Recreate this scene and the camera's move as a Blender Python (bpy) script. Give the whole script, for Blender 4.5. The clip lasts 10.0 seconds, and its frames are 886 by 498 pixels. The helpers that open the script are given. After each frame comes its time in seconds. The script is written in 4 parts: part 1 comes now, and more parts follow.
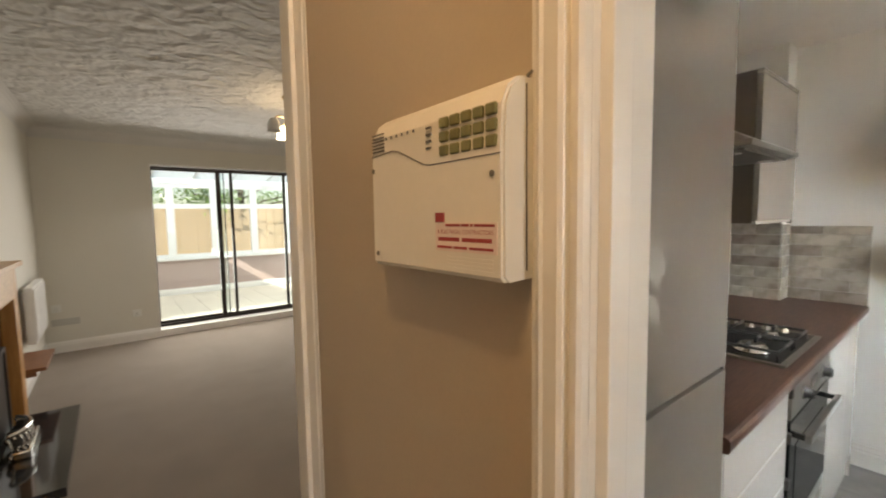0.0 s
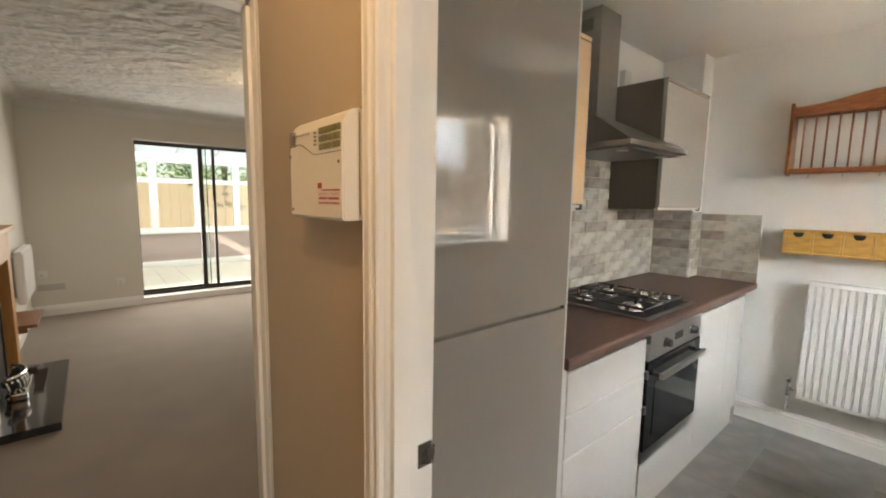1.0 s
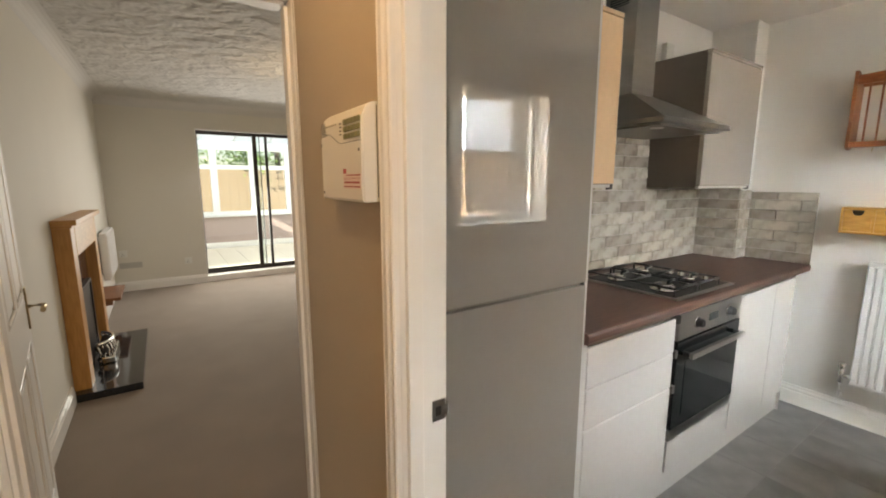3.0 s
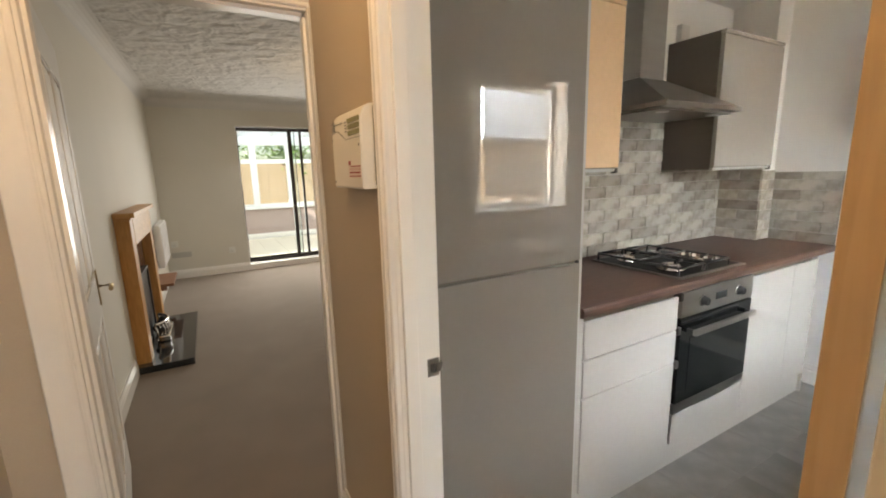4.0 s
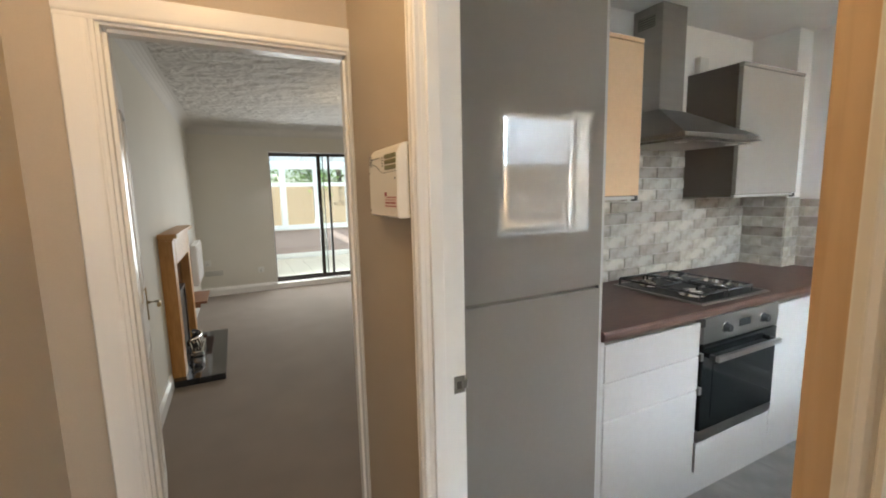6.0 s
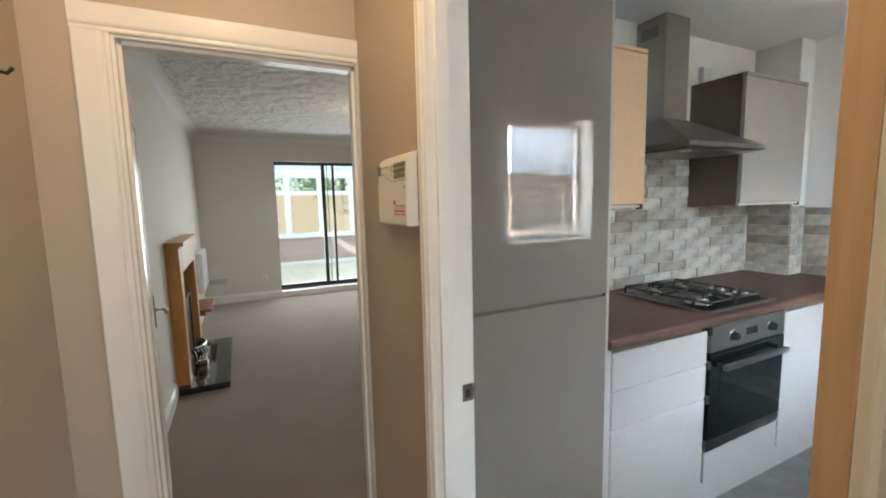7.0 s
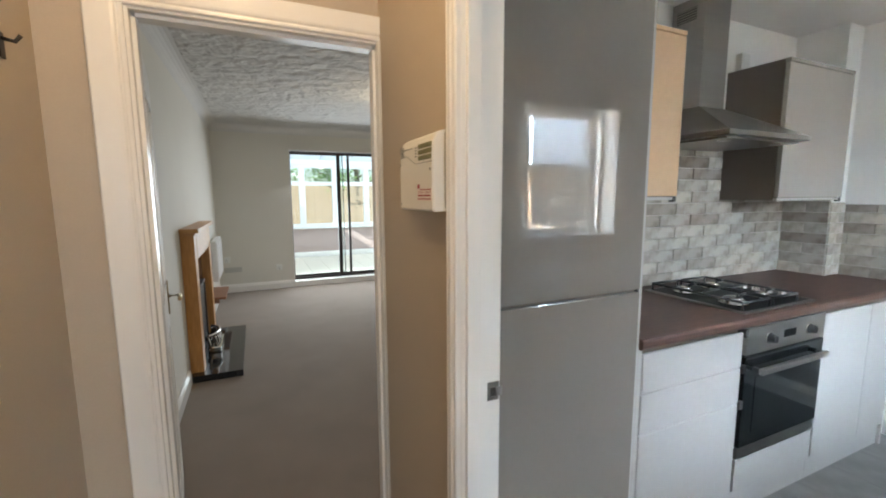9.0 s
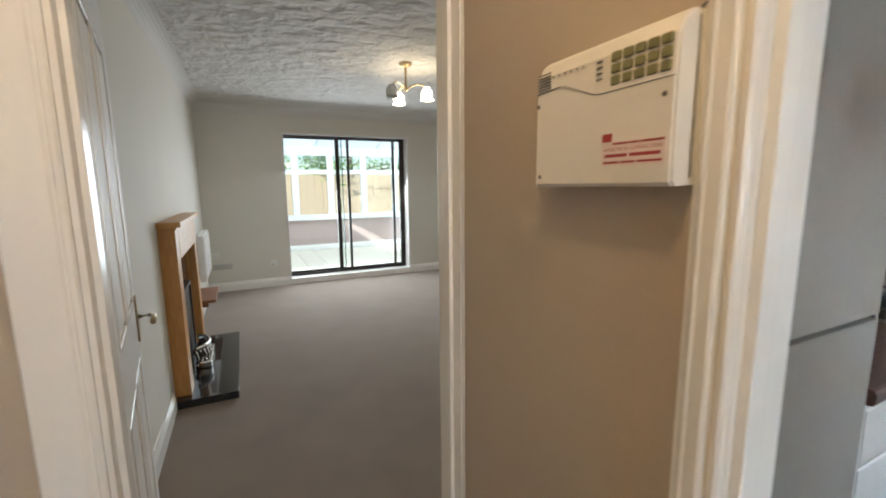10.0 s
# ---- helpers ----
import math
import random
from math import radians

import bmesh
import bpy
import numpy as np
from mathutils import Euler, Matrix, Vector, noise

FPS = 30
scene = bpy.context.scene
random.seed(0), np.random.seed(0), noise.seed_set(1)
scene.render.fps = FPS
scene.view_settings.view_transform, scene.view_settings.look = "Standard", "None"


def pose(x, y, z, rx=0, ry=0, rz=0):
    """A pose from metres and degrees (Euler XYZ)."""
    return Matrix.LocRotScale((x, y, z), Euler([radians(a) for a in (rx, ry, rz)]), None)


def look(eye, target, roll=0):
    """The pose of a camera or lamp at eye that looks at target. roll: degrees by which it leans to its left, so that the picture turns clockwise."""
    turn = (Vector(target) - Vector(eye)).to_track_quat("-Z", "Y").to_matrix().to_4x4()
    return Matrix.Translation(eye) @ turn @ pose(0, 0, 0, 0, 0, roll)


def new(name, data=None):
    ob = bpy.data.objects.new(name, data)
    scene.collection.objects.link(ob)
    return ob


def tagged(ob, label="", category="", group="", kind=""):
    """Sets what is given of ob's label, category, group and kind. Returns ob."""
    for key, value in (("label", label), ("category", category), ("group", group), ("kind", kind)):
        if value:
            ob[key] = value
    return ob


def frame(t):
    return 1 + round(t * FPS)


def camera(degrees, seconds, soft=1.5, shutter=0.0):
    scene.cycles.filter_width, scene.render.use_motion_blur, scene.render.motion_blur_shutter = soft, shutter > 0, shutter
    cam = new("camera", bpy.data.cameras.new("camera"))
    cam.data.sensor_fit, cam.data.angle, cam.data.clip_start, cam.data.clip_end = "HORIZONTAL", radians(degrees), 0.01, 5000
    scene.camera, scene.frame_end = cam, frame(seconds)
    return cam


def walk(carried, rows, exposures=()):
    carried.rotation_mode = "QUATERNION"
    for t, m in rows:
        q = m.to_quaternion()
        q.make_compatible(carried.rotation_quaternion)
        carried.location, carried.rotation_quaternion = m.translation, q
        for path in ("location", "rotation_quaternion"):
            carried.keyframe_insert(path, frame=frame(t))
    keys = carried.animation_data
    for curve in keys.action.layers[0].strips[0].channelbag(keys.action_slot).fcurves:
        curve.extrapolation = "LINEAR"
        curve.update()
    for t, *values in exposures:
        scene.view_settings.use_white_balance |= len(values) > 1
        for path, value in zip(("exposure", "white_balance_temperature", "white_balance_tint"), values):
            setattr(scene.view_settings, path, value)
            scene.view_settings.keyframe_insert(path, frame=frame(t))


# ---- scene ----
cam = camera(93.3, 10.0, soft=1.9, shutter=0.2)
PATH = [
    (0, (-0.333, 0.115, 1.44), (0.906, 1.677, 1.284), -0.9),
    (0.3, (-0.35, 0.108, 1.443), (1.038, 1.542, 1.316), -0.5),
    (0.5, (-0.353, 0.05, 1.454), (1.045, 1.471, 1.3), -0.9),
    (1, (-0.385, -0.289, 1.415), (0.896, 1.229, 1.183), 0.9),
    (1.5, (-0.41, -0.386, 1.426), (0.767, 1.205, 1.139), 1.1),
    (2, (-0.402, -0.399, 1.421), (0.741, 1.214, 1.112), 0.8),
    (2.5, (-0.385, -0.393, 1.42), (0.753, 1.221, 1.102), 0.6),
    (3.8, (-0.376, -0.507, 1.413), (0.603, 1.203, 1.072), -1.3),
    (4, (-0.368, -0.576, 1.414), (0.584, 1.143, 1.046), -1.5),
    (4.5, (-0.394, -0.578, 1.401), (0.535, 1.158, 1.048), -1.6),
    (5, (-0.424, -0.609, 1.42), (0.486, 1.143, 1.1), -1.5),
    (5.5, (-0.423, -0.641, 1.438), (0.465, 1.128, 1.148), -1.4),
    (7, (-0.442, -0.643, 1.438), (0.424, 1.145, 1.214), -1.3),
    (7.5, (-0.467, -0.594, 1.445), (0.411, 1.191, 1.234), -1.1),
    (8, (-0.453, -0.63, 1.447), (0.398, 1.167, 1.231), -0.9),
    (8.5, (-0.417, -0.645, 1.435), (0.419, 1.156, 1.189), -0.6),
    (9, (-0.443, -0.559, 1.414), (0.369, 1.251, 1.162), -0.3),
    (9.5, (-0.505, -0.265, 1.411), (0.337, 1.527, 1.134), -0.1),
    (10, (-0.491, 0.061, 1.378), (0.362, 1.845, 1.081), -0.6),
]
EXPOSURES = [(0.0, 0.85, 7200, 12), (0.5, 0.85, 7200, 12), (1.0, 0.97, 7300, 12), (2.7, 1.02, 7300, 12), (5.0, 0.97, 6900, 11), (7.0, 0.94, 6000, 7), (8.5, 0.94, 5900, 7), (10.0, 1.08, 5900, 7)]
walk(cam, [(t, look(eye, target, roll)) for t, eye, target, roll in PATH], EXPOSURES)

# ---- world, sun, large lights ----
world = bpy.data.worlds.new("sky")
scene.world = world
world.use_nodes = True
wn = world.node_tree.nodes
sky = wn.new("ShaderNodeTexSky")
sky.sky_type, sky.sun_disc, sky.sun_elevation, sky.sun_rotation = "NISHITA", False, radians(31), radians(242.5)
world.node_tree.links.new(sky.outputs[0], wn["Background"].inputs[0])
wn["Background"].inputs[1].default_value = 0.12


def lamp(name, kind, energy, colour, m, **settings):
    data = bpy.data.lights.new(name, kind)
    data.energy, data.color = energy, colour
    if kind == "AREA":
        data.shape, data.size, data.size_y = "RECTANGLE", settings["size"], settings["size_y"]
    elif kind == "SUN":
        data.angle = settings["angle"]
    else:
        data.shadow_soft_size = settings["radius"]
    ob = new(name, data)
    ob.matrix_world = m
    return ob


lamp("sun", "SUN", 5.0, (1.0, 0.95, 0.88), look((0, 0, 10), (5.0, 2.6, 6.6)), angle=radians(1))
lamp("patio_daylight", "AREA", 42, (0.95, 0.96, 0.97), look((0.95, 6.62, 1.15), (0.95, 4.2, -0.55)), size=1.7, size_y=1.9)
lamp("conservatory_daylight", "AREA", 36, (0.95, 0.98, 1.0), look((1.6, 8.0, 2.15), (1.6, 8.0, 0.0)), size=4.0, size_y=2.4)
lamp("kitchen_daylight", "AREA", 2250, (0.75, 0.88, 1.0), look((2.7, -2.4, 2.80), (2.7, -1.2, 2.60)), size=4.6, size_y=2.2)
# upward lamp added outside the window, standing in for sunlight bounced off the ground
lamp("ground_bounce_lamp", "AREA", 3300, (1.0, 0.89, 0.73), look((2.2, -2.45, 0.03), (2.2, -2.45, 2.0)), size=3.6, size_y=1.9)
# lamp added behind an assumed, unseen opening to brighten the hall woodwork
lamp("hall_fill_daylight", "AREA", 17, (0.90, 0.95, 1.0), look((-0.48, -3.16, 1.50), (-0.48, 0.0, 1.20)), size=0.56, size_y=1.0)
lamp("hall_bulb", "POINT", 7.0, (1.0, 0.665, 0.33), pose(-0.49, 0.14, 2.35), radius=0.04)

# ---- materials ----


def material(name, colour, rough=0.6, metal=0.0, var=0.06, scale=6.0, fine=90.0, bump=0.08, rand=0.0, island=False, coat=0.0, stretch=(1, 1, 1), spec=0.5, ior=1.5):
    """Principled surface with broad and fine variation and a fine relief."""
    m = bpy.data.materials.new(name)
    m.use_nodes = True
    nt = m.node_tree
    n, link = nt.nodes, nt.links.new
    b = n["Principled BSDF"]
    co = n.new("ShaderNodeTexCoord")
    mp = n.new("ShaderNodeMapping")
    mp.inputs["Scale"].default_value = stretch
    link(co.outputs["Object"], mp.inputs[0])
    big, small = n.new("ShaderNodeTexNoise"), n.new("ShaderNodeTexNoise")
    big.inputs["Scale"].default_value, small.inputs["Scale"].default_value = scale, fine
    big.inputs["Detail"].default_value, small.inputs["Detail"].default_value = 4, 3
    link(mp.outputs[0], big.inputs["Vector"])
    link(mp.outputs[0], small.inputs["Vector"])
    add = n.new("ShaderNodeMath")
    add.operation = "ADD"
    link(big.outputs["Fac"], add.inputs[0])
    link(small.outputs["Fac"], add.inputs[1])
    val = n.new("ShaderNodeMapRange")
    val.inputs["From Min"].default_value, val.inputs["From Max"].default_value = 0.7, 1.3
    val.inputs["To Min"].default_value, val.inputs["To Max"].default_value = 1 - var, 1 + var
    link(add.outputs[0], val.inputs["Value"])
    out = val.outputs[0]
    if rand:
        src = n.new("ShaderNodeNewGeometry").outputs["Random Per Island"] if island else n.new("ShaderNodeObjectInfo").outputs["Random"]
        r = n.new("ShaderNodeMapRange")
        r.inputs["To Min"].default_value, r.inputs["To Max"].default_value = 1 - rand, 1 + rand
        link(src, r.inputs["Value"])
        mul = n.new("ShaderNodeMath")
        mul.operation = "MULTIPLY"
        link(out, mul.inputs[0])
        link(r.outputs[0], mul.inputs[1])
        out = mul.outputs[0]
    mix = n.new("ShaderNodeVectorMath")
    mix.operation = "SCALE"
    mix.inputs[0].default_value = colour
    link(out, mix.inputs["Scale"])
    link(mix.outputs[0], b.inputs["Base Color"])
    b.inputs["Roughness"].default_value, b.inputs["Metallic"].default_value = rough, metal
    b.inputs["Coat Weight"].default_value, b.inputs["Coat Roughness"].default_value = coat, 0.02
    b.inputs["Specular IOR Level"].default_value, b.inputs["IOR"].default_value = spec, ior
    if bump:
        bp = n.new("ShaderNodeBump")
        bp.inputs["Strength"].default_value, bp.inputs["Distance"].default_value = bump, 0.004
        link(small.outputs["Fac"], bp.inputs["Height"])
        link(bp.outputs[0], b.inputs["Normal"])
    return m


def wood(name, colour, dark, along=(1, 1, 1), rough=0.4, scale=14.0, coat=0.0):
    m = material(name, colour, rough, var=0.05, coat=coat, bump=0.03, fine=160)
    n, link = m.node_tree.nodes, m.node_tree.links.new
    co, mp, tex, ramp = n.new("ShaderNodeTexCoord"), n.new("ShaderNodeMapping"), n.new("ShaderNodeTexNoise"), n.new("ShaderNodeValToRGB")
    mp.inputs["Scale"].default_value = along
    tex.inputs["Scale"].default_value, tex.inputs["Detail"].default_value, tex.inputs["Distortion"].default_value = scale, 6, 0.6
    link(co.outputs["Object"], mp.inputs[0])
    link(mp.outputs[0], tex.inputs["Vector"])
    ramp.color_ramp.elements[0].position, ramp.color_ramp.elements[0].color = 0.35, (*dark, 1)
    ramp.color_ramp.elements[1].position, ramp.color_ramp.elements[1].color = 0.65, (*colour, 1)
    link(tex.outputs["Fac"], ramp.inputs[0])
    link(ramp.outputs[0], n["Principled BSDF"].inputs["Base Color"])
    return m


def glass(name, tint=(1, 1, 1)):
    """Thin clear glazing: mostly see-through, glossy towards the edge-on view."""
    m = bpy.data.materials.new(name)
    m.use_nodes = True
    n, link = m.node_tree.nodes, m.node_tree.links.new
    n.remove(n["Principled BSDF"])
    tr, gl, fr, mx = n.new("ShaderNodeBsdfTransparent"), n.new("ShaderNodeBsdfGlossy"), n.new("ShaderNodeFresnel"), n.new("ShaderNodeMixShader")
    tr.inputs[0].default_value = (*tint, 1)
    gl.inputs["Roughness"].default_value = 0.01
    fr.inputs[0].default_value = 1.45
    link(fr.outputs[0], mx.inputs[0])
    link(tr.outputs[0], mx.inputs[1])
    link(gl.outputs[0], mx.inputs[2])
    link(mx.outputs[0], n["Material Output"].inputs[0])
    return m


def glow(name, colour, strength):
    m = bpy.data.materials.new(name)
    m.use_nodes = True
    b = m.node_tree.nodes["Principled BSDF"]
    b.inputs["Base Color"].default_value = (*colour, 1)
    b.inputs["Emission Color"].default_value, b.inputs["Emission Strength"].default_value = (*colour, 1), strength
    return m


def translucent(name, colour, through_part=0.8):
    m = bpy.data.materials.new(name)
    m.use_nodes = True
    n, link = m.node_tree.nodes, m.node_tree.links.new
    n.remove(n["Principled BSDF"])
    a, d, mx = n.new("ShaderNodeBsdfTranslucent"), n.new("ShaderNodeBsdfDiffuse"), n.new("ShaderNodeMixShader")
    a.inputs[0].default_value = d.inputs[0].default_value = (*colour, 1)
    mx.inputs[0].default_value = 1 - through_part
    link(a.outputs[0], mx.inputs[1])
    link(d.outputs[0], mx.inputs[2])
    link(mx.outputs[0], n["Material Output"].inputs[0])
    return m


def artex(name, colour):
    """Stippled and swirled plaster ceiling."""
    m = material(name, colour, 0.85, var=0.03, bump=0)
    n, link = m.node_tree.nodes, m.node_tree.links.new
    co, swirl, bp = n.new("ShaderNodeTexCoord"), n.new("ShaderNodeTexNoise"), n.new("ShaderNodeBump")
    swirl.inputs["Scale"].default_value, swirl.inputs["Detail"].default_value = 8.0, 2
    swirl.inputs["Distortion"].default_value = 0.25
    bp.inputs["Strength"].default_value, bp.inputs["Distance"].default_value = 0.85, 0.07
    link(co.outputs["Object"], swirl.inputs["Vector"])
    link(swirl.outputs["Fac"], bp.inputs["Height"])
    link(bp.outputs[0], n["Principled BSDF"].inputs["Normal"])
    return m


def carpet_material():
    m = material("carpet", (0.215, 0.168, 0.130), 0.95, var=0.12, scale=3.0, fine=260, bump=0.7, spec=0.1)
    m.node_tree.nodes["Principled BSDF"].inputs["Sheen Weight"].default_value = 0.25
    return m


def tile_material():
    """Hand-glazed wall tiles, each in its own shade of cream, taupe or grey."""
    m = material("tile", (0.60, 0.58, 0.54), 0.20, var=0.16, scale=10, fine=40, bump=0.12, coat=0.3)
    n, link = m.node_tree.nodes, m.node_tree.links.new
    info, ramp, cloud, mix = n.new("ShaderNodeObjectInfo"), n.new("ShaderNodeValToRGB"), n.new("ShaderNodeTexNoise"), n.new("ShaderNodeMix")
    e = ramp.color_ramp.elements
    e[0].color, e[1].color = (0.60, 0.57, 0.50, 1), (0.33, 0.30, 0.26, 1)
    for p, c in ((0.22, (0.52, 0.485, 0.42)), (0.45, (0.43, 0.405, 0.365)), (0.62, (0.54, 0.51, 0.455)), (0.82, (0.38, 0.35, 0.305))):
        e.new(p).color = (*c, 1)
    link(info.outputs["Random"], ramp.inputs[0])
    cloud.inputs["Scale"].default_value, cloud.inputs["Detail"].default_value = 11.0, 5
    co = [x for x in n if x.type == "TEX_COORD"][0]
    link(co.outputs["Object"], cloud.inputs["Vector"])
    mix.data_type, mix.blend_type = "RGBA", "MULTIPLY"
    fade = n.new("ShaderNodeValToRGB")
    fade.color_ramp.elements[0].position, fade.color_ramp.elements[0].color = 0.35, (0.60, 0.575, 0.54, 1)
    fade.color_ramp.elements[1].position = 0.6
    link(cloud.outputs["Fac"], fade.inputs[0])
    mix.inputs["Factor"].default_value = 1.0
    link(ramp.outputs[0], mix.inputs["A"])
    link(fade.outputs[0], mix.inputs["B"])
    link(mix.outputs["Result"], n["Principled BSDF"].inputs["Base Color"])
    return m


M = dict(
    hall_paint=material("hall_paint", (0.48, 0.405, 0.315), 0.6, var=0.025, scale=2.0, fine=140, bump=0.06),
    living_paint=material("living_paint", (0.68, 0.655, 0.585), 0.75, var=0.025, scale=2.0, fine=140, bump=0.06),
    kitchen_paint=material("kitchen_paint", (0.85, 0.84, 0.81), 0.7, var=0.025, scale=2.0, fine=140, bump=0.06),
    ceiling_paint=material("ceiling_paint", (0.86, 0.85, 0.83), 0.8, var=0.02, bump=0.05),
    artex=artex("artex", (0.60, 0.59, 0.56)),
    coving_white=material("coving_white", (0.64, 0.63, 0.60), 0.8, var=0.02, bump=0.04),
    gloss_white=material("gloss_white", (0.85, 0.83, 0.79), 0.25, var=0.008, scale=4, fine=60, bump=0.0),
    door_white=material("door_white", (0.76, 0.75, 0.72), 0.5, spec=0.15, var=0.01, scale=4, fine=60, bump=0.03),
    upvc=material("upvc", (0.82, 0.83, 0.83), 0.3, var=0.02, bump=0),
    carpet=carpet_material(),
    vinyl=material("vinyl", (0.168, 0.162, 0.153), 0.38, var=0.20, scale=4.0, fine=9, bump=0.0, rand=0.04),
    vinyl_joint=material("vinyl_joint", (0.155, 0.150, 0.142), 0.45),
    # same cashmere as the base units, darkened here for the weaker light on it
    unit_gloss_shaded=material("unit_gloss_shaded", (0.235, 0.211, 0.182), 0.022, var=0.015, scale=3, fine=40, bump=0, ior=1.45),
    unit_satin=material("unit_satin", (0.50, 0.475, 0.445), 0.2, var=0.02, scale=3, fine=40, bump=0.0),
    # the base units' cashmere again, with the wall cabinet's shade in its colour
    unit_satin_shaded=material("unit_satin_shaded", (0.350, 0.322, 0.288), 0.2, var=0.02, scale=3, fine=40, bump=0.0),
    # cashmere front with the warm light on it put into the base colour
    unit_warm_lit=material("unit_warm_lit", (0.70, 0.48, 0.29), 0.25, var=0.03, scale=3, fine=40, bump=0.0),
    # cabinet sides and recesses: their shade is put into this dark brown
    carcass_shaded=material("carcass_shaded", (0.125, 0.100, 0.080), 0.45, var=0.03, bump=0.02),
    shadow_gap=material("shadow_gap", (0.05, 0.045, 0.04), 0.6),
    worktop=wood("worktop", (0.105, 0.052, 0.036), (0.062, 0.030, 0.021), (1.5, 18, 18), 0.42, 9),
    tile=tile_material(),
    grout=material("grout", (0.47, 0.445, 0.40), 0.85, var=0.06),
    steel=material("steel", (0.31, 0.295, 0.272), 0.36, 1.0, var=0.05, scale=3, fine=220, bump=0.02, stretch=(1, 1, 12)),
    chrome=material("chrome", (0.75, 0.74, 0.72), 0.12, 1.0, var=0.02, bump=0),
    brass=material("brass", (0.50, 0.40, 0.24), 0.28, 1.0, var=0.05, bump=0),
    black_enamel=material("black_enamel", (0.015, 0.015, 0.016), 0.3, var=0.1, bump=0.02),
    black_glass=material("black_glass", (0.008, 0.009, 0.009), 0.08, var=0.02, bump=0, spec=0.3),
    hob_plate=material("hob_plate", (0.014, 0.014, 0.014), 0.35, 0.0, spec=0.12, var=0.1, bump=0.01),
    black_plastic=material("black_plastic", (0.02, 0.02, 0.02), 0.4, var=0.1, bump=0),
    bronze_frame=material("bronze_frame", (0.035, 0.028, 0.024), 0.35, 0.6, var=0.08, bump=0),
    pine=wood("pine", (0.62, 0.36, 0.11), (0.50, 0.27, 0.07), (8, 2, 8), 0.4, 6),
    oak=wood("oak", (0.56, 0.290, 0.088), (0.46, 0.222, 0.060), (9, 9, 1.2), 0.38, 7),
    oak_flat=wood("oak_flat", (0.57, 0.305, 0.098), (0.47, 0.23, 0.068), (9, 1.2, 9), 0.38, 7),
    bare_edge=wood("bare_edge", (0.66, 0.48, 0.31), (0.59, 0.41, 0.25), (12, 12, 0.8), 0.5, 5),
    cherry=wood("cherry", (0.30, 0.105, 0.035), (0.19, 0.055, 0.018), (9, 1.5, 9), 0.35, 7, 0.2),
    granite=material("granite", (0.022, 0.023, 0.025), 0.09, var=0.5, scale=60, fine=300, bump=0, coat=0.4),
    marble_dark=material("marble_dark", (0.10, 0.045, 0.03), 0.15, var=0.5, scale=12, fine=60, bump=0),
    panel_plastic=material("panel_plastic", (0.80, 0.77, 0.70), 0.38, var=0.015, bump=0.02),
    key_green=material("key_green", (0.21, 0.20, 0.085), 0.35, var=0.1, bump=0),
    grey_ink=material("grey_ink", (0.16, 0.15, 0.13), 0.6, bump=0),
    sticker=material("sticker", (0.80, 0.68, 0.62), 0.45, var=0.02, bump=0),
    red_ink=material("red_ink", (0.36, 0.045, 0.045), 0.5, var=0.05, bump=0),
    radiator=material("radiator", (0.80, 0.80, 0.79), 0.3, var=0.015, bump=0.01),
    socket=material("socket", (0.74, 0.74, 0.70), 0.35, var=0.01, bump=0),
    blind=material("blind", (0.62, 0.60, 0.57), 0.5, var=0.03, bump=0),
    glass=glass("glass"),
    glass_patio=glass("glass_patio", (0.93, 0.97, 0.96)),
    clear_bulb=glass("clear_bulb", (0.97, 0.97, 0.97)),
    frosted=glow("frosted", (1.0, 0.80, 0.52), 7.0),
    frosted_off=material("frosted_off", (0.75, 0.75, 0.72), 0.1, var=0.01, bump=0),
    roof_sheet=translucent("roof_sheet", (0.85, 0.87, 0.88)),
    tile_floor=material("tile_floor", (0.66, 0.60, 0.50), 0.4, var=0.08, scale=3, fine=30, bump=0.03, rand=0.06),
    dwarf_paint=material("dwarf_paint", (0.46, 0.36, 0.33), 0.8, var=0.06, bump=0.1),
    fence=wood("fence", (0.62, 0.47, 0.32), (0.50, 0.37, 0.24), (9, 9, 1.0), 0.8, 5),
    grass=material("grass", (0.07, 0.11, 0.03), 0.9, var=0.4, scale=8, fine=90, bump=0.6),
    leaf=material("leaf", (0.17, 0.29, 0.05), 0.6, var=0.3, scale=3, fine=40, bump=0, rand=0.45, island=True),
    bark=material("bark", (0.12, 0.09, 0.06), 0.9, var=0.3, bump=0.4),
    shelf_brown=wood("shelf_brown", (0.26, 0.115, 0.055), (0.19, 0.08, 0.038), (9, 1.5, 9), 0.4, 7),
    coal=material("coal", (0.03, 0.028, 0.026), 0.9, var=0.3, bump=0.3),
    vent_grey=material("vent_grey", (0.50, 0.49, 0.45), 0.6, var=0.03),
    render_wall=material("render_wall", (0.34, 0.20, 0.15), 0.9, var=0.15, scale=5, fine=50, bump=0.3),
)

# ---- building helpers ----


def box(bm, x0, x1, y0, y1, z0, z1, bevel=0.0, segments=2):
    """Adds a box to bm, its edges rounded where bevel is given."""
    made = bmesh.new() if bevel else bm
    v = [made.verts.new((x, y, z)) for z in (z0, z1) for y in (y0, y1) for x in (x0, x1)]
    for f in ((0, 2, 3, 1), (4, 5, 7, 6), (0, 1, 5, 4), (2, 6, 7, 3), (0, 4, 6, 2), (1, 3, 7, 5)):
        made.faces.new([v[i] for i in f])
    if bevel:
        bmesh.ops.bevel(made, geom=made.edges[:], offset=bevel, segments=segments, affect="EDGES", profile=0.6)
        keep = bpy.data.meshes.new("tmp")
        made.to_mesh(keep)
        made.free()
        bm.from_mesh(keep)
        bpy.data.meshes.remove(keep)
    return bm


